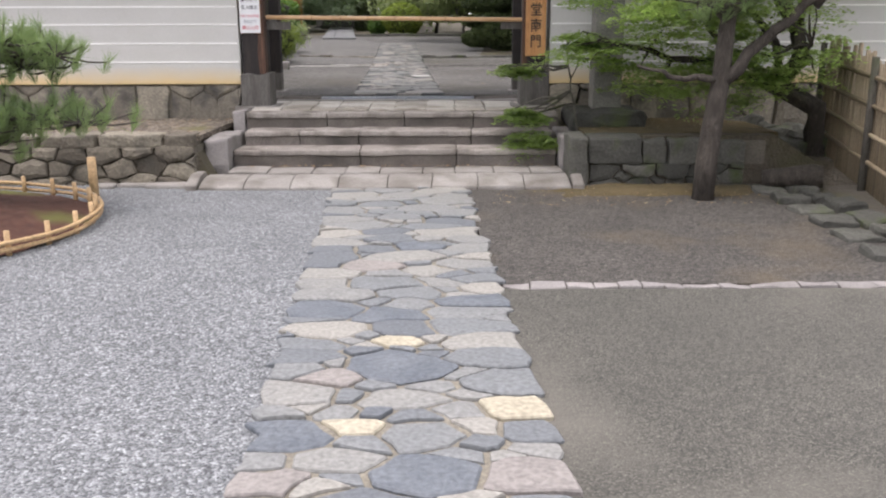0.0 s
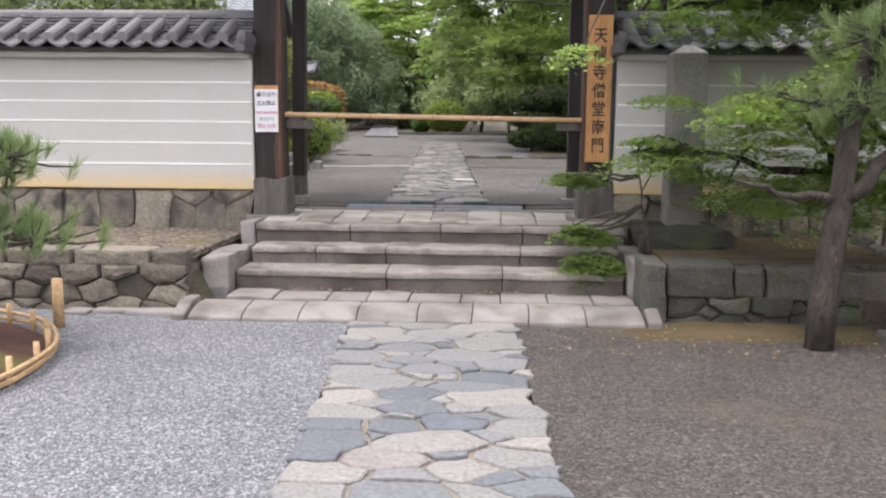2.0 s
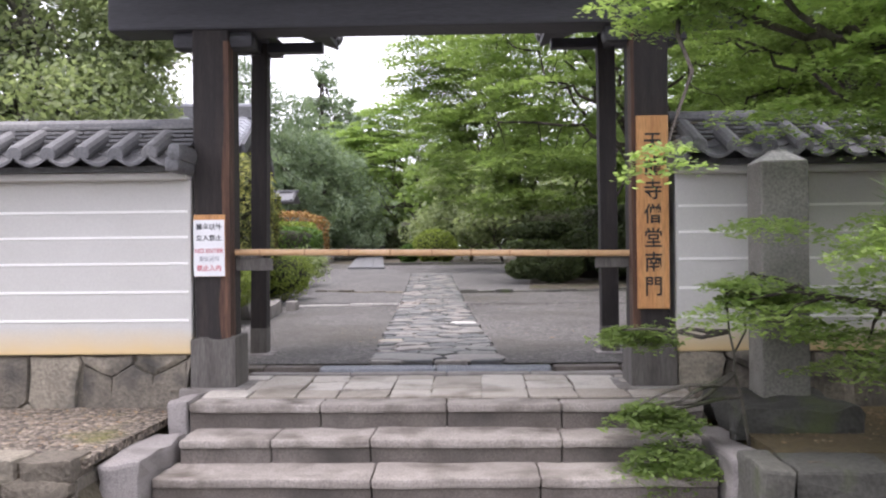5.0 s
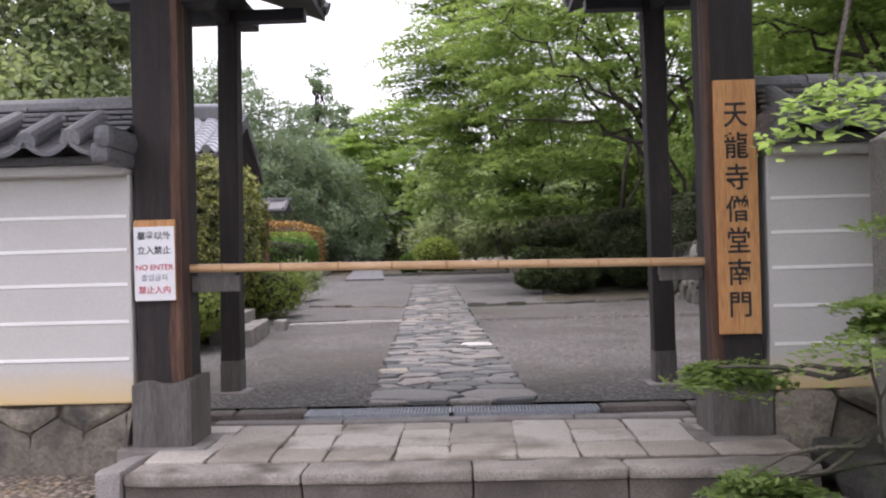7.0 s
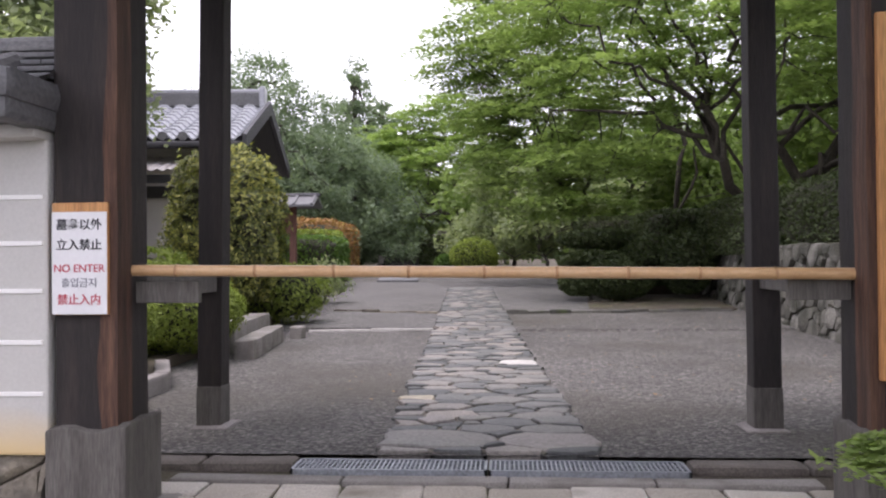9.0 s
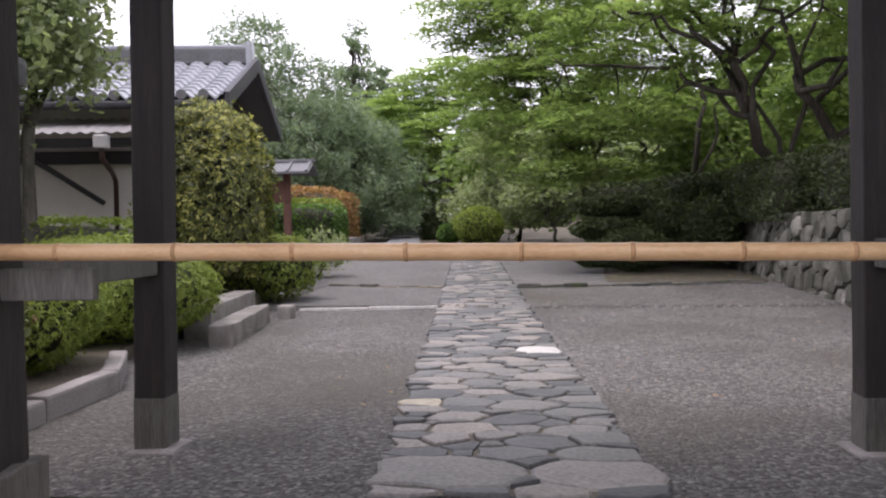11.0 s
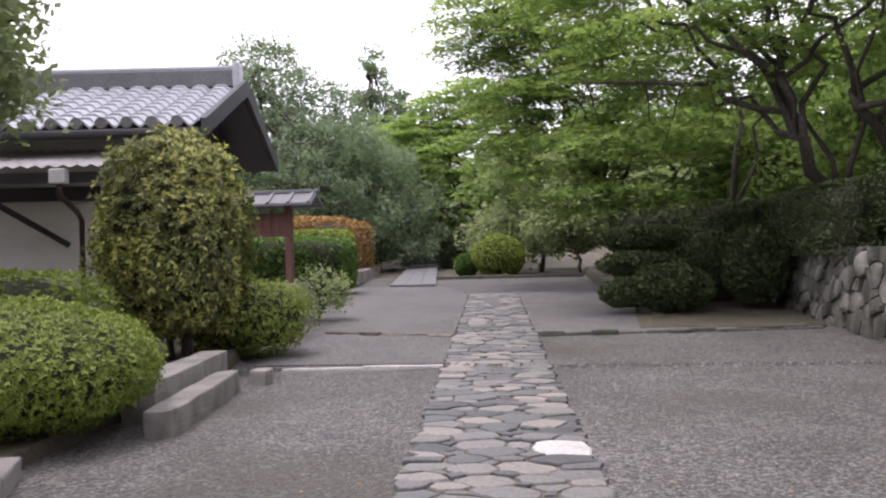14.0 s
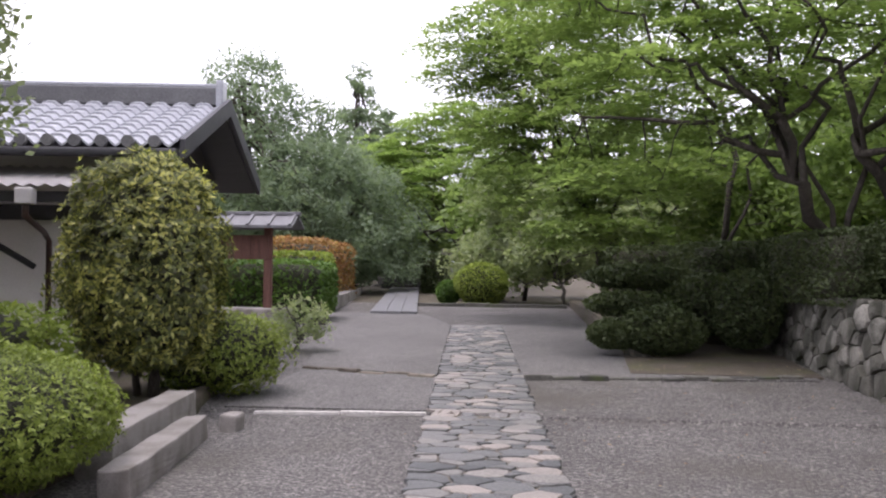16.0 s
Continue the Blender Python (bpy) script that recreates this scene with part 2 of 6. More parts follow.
M = {
    "gravel_blue": surface("gravel_blue", [(0.165, 0.172, 0.182), (0.225, 0.233, 0.243)], 1.2, 0.9, 0.8, 25, voronoi=92, deep=0.012),
    "gravel_brown": surface("gravel_brown", [(0.057, 0.051, 0.045), (0.092, 0.083, 0.074)], 1.0, 0.9, 0.9, 25, voronoi=80, deep=0.012,
                            stain=((0.13, 0.098, 0.06), 0.7, 0.52, 0.75)),
    "gravel_dark": surface("gravel_dark", [(0.092, 0.086, 0.08), (0.175, 0.166, 0.158)], 0.8, 0.9, 1.0, 25, voronoi=56, deep=0.018,
                           stain=((0.075, 0.068, 0.055), 0.5, 0.5, 0.75)),
    "concrete": surface("concrete", [(0.064, 0.061, 0.052), (0.096, 0.09, 0.077)], 0.7, 0.85, 0.5, 110, stain=((0.135, 0.124, 0.106), 0.45, 0.50, 0.66), deep=0.006, voronoi=150),
    "packed": surface("packed", [(0.10, 0.096, 0.092), (0.155, 0.148, 0.142)], 0.8, 0.9, 0.6, 90, deep=0.008, voronoi=75),
    "earth": surface("earth", [(0.12, 0.098, 0.076), (0.215, 0.18, 0.145), (0.10, 0.085, 0.06)], 5, 0.95, 1.0, 40, deep=0.03, voronoi=34,
                     stain=((0.15, 0.14, 0.045), 1.8, 0.55, 0.7)),
    "moss": surface("moss", [(0.06, 0.048, 0.026), (0.11, 0.082, 0.036), (0.135, 0.098, 0.05)], 4, 0.95, 0.9, 60, deep=0.03),
    "needle_litter": surface("needle_litter", [(0.05, 0.02, 0.013), (0.095, 0.038, 0.025), (0.14, 0.065, 0.042)], 8, 0.95, 1.0, 120, deep=0.02,
                             stain=((0.13, 0.13, 0.03), 1.1, 0.56, 0.68)),
    "paving": surface("paving", [(0.115, 0.125, 0.14), (0.16, 0.168, 0.175), (0.205, 0.205, 0.20), (0.275, 0.262, 0.238)], 6, 0.6, 0.7, 45,
                      vary="object", spread=0.8, deep=0.008),
    "paving_island": surface("paving_island", [(0.065, 0.068, 0.07), (0.105, 0.107, 0.106), (0.15, 0.142, 0.13)], 5, 0.65, 0.5, 45,
                             vary="island", spread=0.62, deep=0.008),
    "paving_inner": surface("paving_inner", [(0.065, 0.068, 0.07), (0.115, 0.118, 0.118), (0.175, 0.168, 0.158), (0.27, 0.24, 0.215)], 5, 0.62, 0.6, 45,
                            vary="object", spread=0.75, deep=0.008),
    "blue_stone": surface("blue_stone", [(0.085, 0.098, 0.118), (0.15, 0.163, 0.182)], 5, 0.55, 0.7, 45, deep=0.008),
    "mauve_stone": surface("mauve_stone", [(0.19, 0.172, 0.165), (0.27, 0.245, 0.23)], 5, 0.6, 0.6, 45, deep=0.008),
    # riser darkness is partly shade put into the colour, partly algae stains
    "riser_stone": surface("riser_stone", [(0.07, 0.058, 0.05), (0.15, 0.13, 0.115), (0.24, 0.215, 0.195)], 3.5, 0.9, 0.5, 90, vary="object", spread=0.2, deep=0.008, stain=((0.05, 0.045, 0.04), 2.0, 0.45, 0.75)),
    # earth with the tree shade put into its dark colour
    "shaded_earth": surface("shaded_earth", [(0.06, 0.05, 0.038), (0.11, 0.09, 0.065)], 2, 0.95, 0.8, 40, deep=0.03, stain=((0.07, 0.07, 0.03), 1.2, 0.5, 0.7)),
    "yellow_stone": surface("yellow_stone", [(0.31, 0.275, 0.205), (0.42, 0.38, 0.295)], 4, 0.7, 0.5, 40, deep=0.01),
    "white_stone": surface("white_stone", [(0.42, 0.40, 0.38), (0.58, 0.56, 0.53)], 6, 0.7, 0.6, 40, deep=0.01),
    "mortar": surface("mortar", [(0.15, 0.135, 0.11), (0.26, 0.235, 0.19)], 5, 0.95, 0.6, 80),
    "granite": surface("granite", [(0.21, 0.195, 0.182), (0.33, 0.308, 0.288)], 3.5, 0.8, 0.5, 130, vary="object", spread=0.4, deep=0.006,
                       stain=((0.12, 0.105, 0.09), 3.4, 0.43, 0.72)),
    "platform_stone": surface("platform_stone", [(0.30, 0.265, 0.22), (0.44, 0.40, 0.345), (0.56, 0.525, 0.475)], 3.5, 0.75, 0.5, 110, vary="object", spread=0.6, deep=0.008,
                              stain=((0.16, 0.135, 0.105), 2.8, 0.52, 0.74)),
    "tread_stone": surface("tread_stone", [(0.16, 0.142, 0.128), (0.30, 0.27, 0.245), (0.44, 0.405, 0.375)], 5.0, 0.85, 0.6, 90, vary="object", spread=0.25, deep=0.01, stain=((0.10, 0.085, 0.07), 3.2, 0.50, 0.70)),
    "step_stone": surface("step_stone", [(0.20, 0.185, 0.18), (0.32, 0.295, 0.285)], 3.0, 0.85, 0.4, 120, vary="object", spread=0.3, deep=0.008,
                          stain=((0.09, 0.08, 0.075), 1.6, 0.52, 0.75)),
    "joint": surface("joint", [(0.10, 0.09, 0.075), (0.17, 0.15, 0.12)], 6, 0.95, 0.6, 60),
    "rubble": surface("rubble", [(0.075, 0.063, 0.049), (0.15, 0.13, 0.103), (0.27, 0.24, 0.19)], 4, 0.9, 0.9, 40, vary="object", spread=0.7, deep=0.015,
                      stain=((0.06, 0.055, 0.045), 3, 0.52, 0.7)),
    "rubble_pale": surface("rubble_pale", [(0.07, 0.066, 0.055), (0.15, 0.143, 0.122), (0.32, 0.305, 0.275)], 4, 0.9, 0.8, 40, vary="object", spread=0.5, deep=0.015,
                           stain=((0.05, 0.05, 0.038), 2.6, 0.43, 0.60)),
    "base_stone": surface("base_stone", [(0.11, 0.096, 0.078), (0.21, 0.186, 0.15), (0.36, 0.32, 0.25)], 6, 0.9, 0.9, 40, vary="object", spread=0.4, deep=0.015,
                          stain=((0.075, 0.07, 0.062), 3.4, 0.50, 0.66)),
    "dark_stone": surface("dark_stone", [(0.04, 0.04, 0.035), (0.078, 0.077, 0.067), (0.135, 0.13, 0.112)], 4, 0.9, 0.7, 40, vary="object", spread=0.5, deep=0.012,
                          stain=((0.06, 0.075, 0.03), 3, 0.55, 0.7)),
    "pillar_stone": surface("pillar_stone", [(0.18, 0.173, 0.155), (0.29, 0.278, 0.253)], 4, 0.9, 0.6, 60, deep=0.01, stain=((0.28, 0.27, 0.24), 3, 0.6, 0.75)),
    "plaster": surface("plaster", [(0.53, 0.52, 0.49), (0.59, 0.58, 0.555)], 1.2, 0.9, 0.05, 90, deep=0.002, speckle=0.08),
    "plaster_line": surface("plaster_line", [(0.86, 0.85, 0.82), (0.90, 0.89, 0.87)], 2, 0.85, 0.1, 90, deep=0.003, speckle=0.05),
    "old_wood": surface("old_wood", [(0.014, 0.012, 0.012), (0.026, 0.021, 0.02), (0.045, 0.034, 0.03)], 3, 0.8, 0.5, 30, stretch=(6, 6, 0.5), deep=0.006),
    "bare_wood": surface("bare_wood", [(0.022, 0.012, 0.009), (0.085, 0.042, 0.027), (0.19, 0.10, 0.06)], 3, 0.75, 0.6, 30, stretch=(7, 7, 0.5), deep=0.006),
    "grey_wood": surface("grey_wood", [(0.07, 0.064, 0.06), (0.12, 0.11, 0.10), (0.16, 0.15, 0.14)], 3, 0.85, 0.5, 30, stretch=(6, 6, 0.6), deep=0.005),
    "beam_wood": surface("beam_wood", [(0.034, 0.034, 0.04), (0.055, 0.054, 0.062)], 2, 0.6, 0.4, 30, stretch=(0.5, 6, 6), deep=0.005),
    "board_wood": surface("board_wood", [(0.46, 0.205, 0.075), (0.60, 0.30, 0.115), (0.66, 0.37, 0.16)], 2.5, 0.6, 0.3, 24, stretch=(9, 9, 0.5), deep=0.003),
    "notice_wood": surface("notice_wood", [(0.10, 0.045, 0.035), (0.17, 0.08, 0.06)], 2.5, 0.8, 0.3, 24, stretch=(6, 6, 0.6), deep=0.003),
    "ink": surface("ink", [(0.012, 0.011, 0.01), (0.025, 0.02, 0.018)], 8, 0.6, 0.05, 80, speckle=0.05),
    "sign_white": surface("sign_white", [(0.76, 0.76, 0.77), (0.82, 0.82, 0.83)], 3, 0.35, 0.02, 60, speckle=0.05),
    "sign_black": surface("sign_black", [(0.03, 0.03, 0.04), (0.05, 0.05, 0.06)], 3, 0.4, 0.02, 60, speckle=0.05),
    "sign_red": surface("sign_red", [(0.50, 0.07, 0.10), (0.58, 0.10, 0.13)], 3, 0.4, 0.02, 60, speckle=0.05),
    "sign_grey": surface("sign_grey", [(0.20, 0.20, 0.24), (0.28, 0.28, 0.32)], 3, 0.4, 0.02, 60, speckle=0.05),
    "bamboo": surface("bamboo", [(0.46, 0.265, 0.125), (0.60, 0.38, 0.20), (0.68, 0.48, 0.30)], 3.0, 0.28, 0.1, 40, stretch=(1.6, 5, 5), deep=0.002, speckle=0.15),
    "bamboo_ring": surface("bamboo_ring", [(0.38, 0.20, 0.09), (0.52, 0.31, 0.16)], 6, 0.5, 0.2, 60, deep=0.003),
    "bamboo_old": surface("bamboo_old", [(0.15, 0.115, 0.075), (0.25, 0.195, 0.13), (0.36, 0.295, 0.205)], 4, 0.7, 0.3, 40, vary="object", spread=0.5, stretch=(5, 5, 1), deep=0.004),
    "bamboo_edge": surface("bamboo_edge", [(0.40, 0.26, 0.13), (0.55, 0.38, 0.21)], 4, 0.6, 0.3, 40, deep=0.004),
    "rope": surface("rope", [(0.03, 0.025, 0.02), (0.05, 0.045, 0.04)], 20, 0.9, 0.4, 80),
    "tile": surface("tile", [(0.075, 0.075, 0.08), (0.13, 0.13, 0.135), (0.19, 0.185, 0.18)], 3, 0.55, 0.4, 50, vary="object", spread=0.4, deep=0.006),
    "tile_silver": surface("tile_silver", [(0.30, 0.31, 0.34), (0.42, 0.43, 0.465)], 2, 0.32, 0.15, 60, vary="island", spread=0.4, deep=0.003),
    "house_wall": surface("house_wall", [(0.64, 0.61, 0.59), (0.74, 0.71, 0.69)], 2, 0.9, 0.2, 60, speckle=0.1),
    "tin": surface("tin", [(0.50, 0.48, 0.48), (0.62, 0.60, 0.60)], 2, 0.5, 0.1, 60, metal=0.1, speckle=0.15),
    "pipe_brown": surface("pipe_brown", [(0.06, 0.035, 0.03), (0.09, 0.05, 0.045)], 3, 0.45, 0.05, 60),
    "steel": surface("steel", [(0.26, 0.28, 0.31), (0.36, 0.38, 0.41)], 12, 0.5, 0.1, 60, metal=0.4),
    "slate": surface("slate", [(0.11, 0.11, 0.12), (0.17, 0.17, 0.175)], 3, 0.6, 0.2, 60),
    "bark": surface("bark", [(0.034, 0.028, 0.024), (0.07, 0.058, 0.048), (0.115, 0.098, 0.083)], 6, 0.95, 1.0, 25, stretch=(3, 3, 0.8), deep=0.03),
    "bark_grey": surface("bark_grey", [(0.05, 0.045, 0.038), (0.10, 0.09, 0.075), (0.15, 0.14, 0.115)], 5, 0.95, 0.8, 30, stretch=(3, 3, 0.8), deep=0.02,
                         stain=((0.05, 0.06, 0.025), 3, 0.5, 0.7)),
    # used on shrub cores only; dark like the shade behind the leaves
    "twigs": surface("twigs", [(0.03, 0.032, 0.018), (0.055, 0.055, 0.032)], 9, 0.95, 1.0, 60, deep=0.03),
    "maple_leaf": leafy("maple_leaf", (0.125, 0.18, 0.064), (0.205, 0.276, 0.096), (0.31, 0.39, 0.145), 0.52),
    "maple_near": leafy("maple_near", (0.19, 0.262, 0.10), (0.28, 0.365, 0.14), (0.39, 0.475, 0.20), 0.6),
    # maple leaf copy darkened to stand for shade under the canopy
    "maple_shaded": leafy("maple_shaded", (0.115, 0.165, 0.06), (0.18, 0.25, 0.085), (0.26, 0.34, 0.12), 0.5),
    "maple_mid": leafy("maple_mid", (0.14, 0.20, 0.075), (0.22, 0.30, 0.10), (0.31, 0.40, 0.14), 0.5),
    "far_leaf": leafy("far_leaf", (0.10, 0.14, 0.075), (0.15, 0.20, 0.10), (0.20, 0.255, 0.125), 0.4),
    "conifer": leafy("conifer", (0.11, 0.15, 0.105), (0.16, 0.208, 0.14), (0.215, 0.265, 0.175), 0.45, own=0.2),
    "oak_leaf": leafy("oak_leaf", (0.16, 0.195, 0.12), (0.24, 0.28, 0.16), (0.34, 0.375, 0.21), 0.5),
    "azalea": leafy("azalea", (0.095, 0.125, 0.03), (0.19, 0.245, 0.052), (0.33, 0.385, 0.095), 0.38, own=0.45),
    "azalea_deep": leafy("azalea_deep", (0.035, 0.07, 0.018), (0.075, 0.14, 0.028), (0.13, 0.22, 0.04), 0.3),
    "mochi": leafy("mochi", (0.07, 0.075, 0.04), (0.14, 0.165, 0.06), (0.52, 0.50, 0.15), 0.4, 0.5, 0.55),
    "hedge_dark": leafy("hedge_dark", (0.036, 0.05, 0.024), (0.066, 0.088, 0.038), (0.105, 0.13, 0.052), 0.2),
    "hedge_red": leafy("hedge_red", (0.13, 0.12, 0.03), (0.28, 0.13, 0.06), (0.36, 0.30, 0.08), 0.3),
    "red_green": leafy("red_green", (0.04, 0.06, 0.02), (0.09, 0.11, 0.035), (0.24, 0.11, 0.06), 0.3),
    "needles": leafy("needles", (0.14, 0.195, 0.10), (0.20, 0.27, 0.13), (0.28, 0.345, 0.17), 0.4),
    "litter": surface("litter", [(0.16, 0.09, 0.045), (0.30, 0.20, 0.11), (0.38, 0.31, 0.20)], 6, 0.9, 0.2, 60, vary="island", spread=0.7),
    "candle": surface("candle", [(0.45, 0.34, 0.08), (0.58, 0.46, 0.15)], 9, 0.7, 0.2, 60),
}


# ---- builders ----
rng = np.random.default_rng(7)


def mesh_of(name, bm, material):
    me = bpy.data.meshes.new(name)
    bm.normal_update()
    bm.to_mesh(me)
    bm.free()
    me.materials.append(M[material])
    return me


def part(name, bm, material, parent=None, label="", smooth=False):
    me = mesh_of(name, bm, material)
    if smooth:
        me.shade_smooth()
    ob = new(name, me)
    if parent:
        ob.parent = parent
    return tagged(ob, label)


def thing(name, label, category, group="", kind=""):
    return tagged(new(name), label, category, group, kind)


def raw(name, verts, faces, material, parent=None, label="", smooth=False):
    me = bpy.data.meshes.new(name)
    me.from_pydata([tuple(map(float, v)) for v in verts], [], [tuple(map(int, f)) for f in faces])
    me.materials.append(M[material])
    if smooth:
        me.shade_smooth()
    ob = new(name, me)
    if parent:
        ob.parent = parent
    return tagged(ob, label)


def box(bm, x0, x1, y0, y1, z0, z1, bevel=0.0, m=None):
    r = bmesh.ops.create_cube(bm, size=1.0, matrix=Matrix.LocRotScale(((x0 + x1) / 2, (y0 + y1) / 2, (z0 + z1) / 2), None, (x1 - x0, y1 - y0, z1 - z0)))
    vs = r["verts"]
    if bevel:
        es = {e for v in vs for e in v.link_edges}
        r = bmesh.ops.bevel(bm, geom=list(es), offset=bevel, segments=2, affect="EDGES", profile=0.6)
        vs = list({v for f in r["faces"] for v in f.verts} | {v for v in vs if v.is_valid})
    if m is not None:
        bmesh.ops.transform(bm, matrix=m, verts=[v for v in vs if v.is_valid])
    return vs


def box_bm(*a, **k):
    bm = bmesh.new()
    box(bm, *a, **k)
    return bm


def jitter(bm, amount, scale=6.0):
    for v in bm.verts:
        v.co += noise.noise_vector(v.co * scale) * amount
    return bm


def rough_box(x0, x1, y0, y1, z0, z1, bevel=0.02, amount=0.012, cuts=2):
    """A hewn block with soft, uneven edges."""
    bm = box_bm(x0, x1, y0, y1, z0, z1, bevel=bevel)
    long_edges = [e for e in bm.edges if e.calc_length() > 0.12]
    if cuts:
        bmesh.ops.subdivide_edges(bm, edges=long_edges, cuts=cuts, use_grid_fill=True)
    return jitter(bm, amount)


def tube_arrays(pts, radii, sides=8, bend=0.0):
    verts, faces = [], []
    pts = [Vector(p) for p in pts]
    for i, p in enumerate(pts):
        d = (pts[min(i + 1, len(pts) - 1)] - pts[max(i - 1, 0)]).normalized()
        q = d.to_track_quat("Z", "Y")
        for k in range(sides):
            a = 2 * math.pi * k / sides
            verts.append(p + q @ Vector((math.cos(a), math.sin(a), 0)) * radii[i])
        if i:
            for k in range(sides):
                a, b = (i - 1) * sides + k, (i - 1) * sides + (k + 1) % sides
                faces.append((a, b, b + sides, a + sides))
    faces.append(tuple(reversed(range(sides))))
    faces.append(tuple(range((len(pts) - 1) * sides, len(pts) * sides)))
    return verts, faces


def tube(name, pts, radii, material, parent=None, label="", sides=8):
    v, f = tube_arrays(pts, radii, sides)
    return raw(name, v, f, material, parent, label, smooth=True)


def crooked(a, b, steps=6, wander=0.08, sag=0.0):
    a, b = Vector(a), Vector(b)
    n = (b - a).length
    out = []
    for i in range(steps + 1):
        s = i / steps
        w = math.sin(math.pi * s) if i < steps else 0.35
        out.append(a.lerp(b, s) + Vector(rng.normal(0, 1, 3)) * wander * n * 0.3 * w + Vector((0, 0, sag * math.sin(math.pi * s))))
    out[0] = a
    return out


def limbs(name, lines, material, parent, label=""):
    """Tapered limbs, each a woody part of its own; lines: (points, r0, r1)."""
    made = None
    for pts, r0, r1 in lines:
        rad = [r0 + (r1 - r0) * (i / (len(pts) - 1)) ** 0.8 for i in range(len(pts))]
        made = tube(name, pts, rad, material, parent, label, 8 if r0 > 0.05 else 6)
    return made


def twiggery(lines, material, parent):
    """Countless thin twigs as one part."""
    verts, faces = [], []
    for pts, r0, r1 in lines:
        v, f = tube_arrays(pts, [r0 + (r1 - r0) * i / (len(pts) - 1) for i in range(len(pts))], 4)
        o = len(verts)
        verts += v
        faces += [tuple(i + o for i in q) for q in f]
    return tagged(raw("twig_spray", verts, faces, material, parent, smooth=True), "fine bare twigs", kind="stuff")


def quads(name, centres, axis_u, axis_v, material, parent, label=""):
    """Many leaf-shaped quads (kite outline) as one mesh."""
    n = len(centres)
    v = np.empty((n, 4, 3), np.float32)
    v[:, 0] = centres - axis_u
    v[:, 1] = centres + axis_v - axis_u * 0.1
    v[:, 2] = centres + axis_u
    v[:, 3] = centres - axis_v - axis_u * 0.1
    me = bpy.data.meshes.new(name)
    me.vertices.add(4 * n)
    me.vertices.foreach_set("co", v.ravel())
    me.loops.add(4 * n)
    me.loops.foreach_set("vertex_index", np.arange(4 * n, dtype=np.int32))
    me.polygons.add(n)
    me.polygons.foreach_set("loop_start", np.arange(0, 4 * n, 4, dtype=np.int32))
    me.update(calc_edges=True)
    me.validate()
    me.materials.append(M[material])
    ob = new(name, me)
    if parent:
        ob.parent = parent
    return tagged(ob, label)


def unit(a):
    return a / np.maximum(np.linalg.norm(a, axis=1, keepdims=True), 1e-6)


def leaf_axes(n, size, flat=0.6, spread=0.35, slim=0.55):
    """Random leaf directions; flat 1: lying level, 0: any way."""
    nor = rng.normal(0, 1, (n, 3))
    nor[:, 2] = np.abs(nor[:, 2]) + flat * 4
    nor = unit(nor)
    u = unit(np.cross(nor, rng.normal(0, 1, (n, 3))))
    w = np.cross(nor, u)
    s = size * (1 + spread * rng.normal(0, 1, (n, 1))).clip(0.4, 2)
    return u * s, w * s * slim


def sprays(blobs, per_spray, leaf, reach, count, flat=True, shell=0.55):
    """Leaf centres in layered fans, scattered in ellipsoids (cx, cy, cz, rx, ry, rz); returns centres and fan middles."""
    vol = np.array([b[3] * b[4] + b[3] * b[5] for b in blobs])
    pick = rng.choice(len(blobs), count, p=vol / vol.sum())
    b = np.array([blobs[i] for i in pick], float)
    d = unit(rng.normal(0, 1, (count, 3)))
    rad = shell + (1 - shell) * rng.random((count, 1)) ** 0.6
    rad *= 0.86 + 0.28 * rng.random((count, 1))
    mid = b[:, :3] + d * b[:, 3:] * rad
    out = unit(d * [1, 1, 0.15])
    ang, rr = rng.random((count, per_spray)) * 2 * np.pi, np.sqrt(rng.random((count, per_spray)))
    r = reach * (0.55 + 0.9 * rng.random((count, 1))) * rr
    off = np.stack([np.cos(ang) * r, np.sin(ang) * r, rng.normal(0, 0.05 if flat else 0.4, r.shape) * reach], -1)
    down = (off * out[:, None, :]).sum(-1)
    if flat:
        off[..., 2] -= 0.16 * r + 0.22 * np.maximum(down, 0) + 0.05 * reach
    return (mid[:, None, :] + off).reshape(-1, 3), mid


def crown(name, blobs, material, parent, leaf=0.06, per=60, reach=0.45, count=300, flat=True, shell=0.55, label="", slim=0.55):
    c, mid = sprays(blobs, per, leaf, reach, count, flat, shell)
    u, w = leaf_axes(len(c), leaf, 0.7 if flat else 0.1, slim=slim)
    quads(name, c.astype(np.float32), u, w, material, parent, label)
    return mid


def tree(name, base, top, blobs, label, leaf_mat, bark="bark_grey", r=0.16, leaf=0.08, per=60, reach=0.5, count=300, flat=True,
         shell=0.5, boughs=14, lean=0.25, group="", category="tree", twigs=0, slim=0.55, arms=()):
    t = thing(name, label, category, group)
    base, top = Vector(base), Vector(top)
    t.matrix_basis = Matrix.Translation(base)
    shift = [(b[0] - base.x, b[1] - base.y, b[2] - base.z, *b[3:]) for b in blobs]
    end = top - base
    line = crooked((0, 0, -0.1), end, 8, lean)
    lines = [(line, r, r * 0.45)]
    mid = crown("crown", shift, leaf_mat, t, leaf, per, reach, count, flat, shell, slim=slim)
    picks = mid[rng.choice(len(mid), min(boughs, len(mid)), replace=False)]
    for p in picks:
        k = int(rng.integers(3, len(line)))
        a = line[k]
        lines.append((crooked(a, p, 6, 0.22, 0.12), r * 0.42, 0.012))
    lines += arms
    thin = []
    for p in mid[rng.choice(len(mid), min(twigs, len(mid)), replace=False)] if twigs else ():
        near = min((q for l in lines for q in l[0]), key=lambda q: (q - Vector(p)).length)
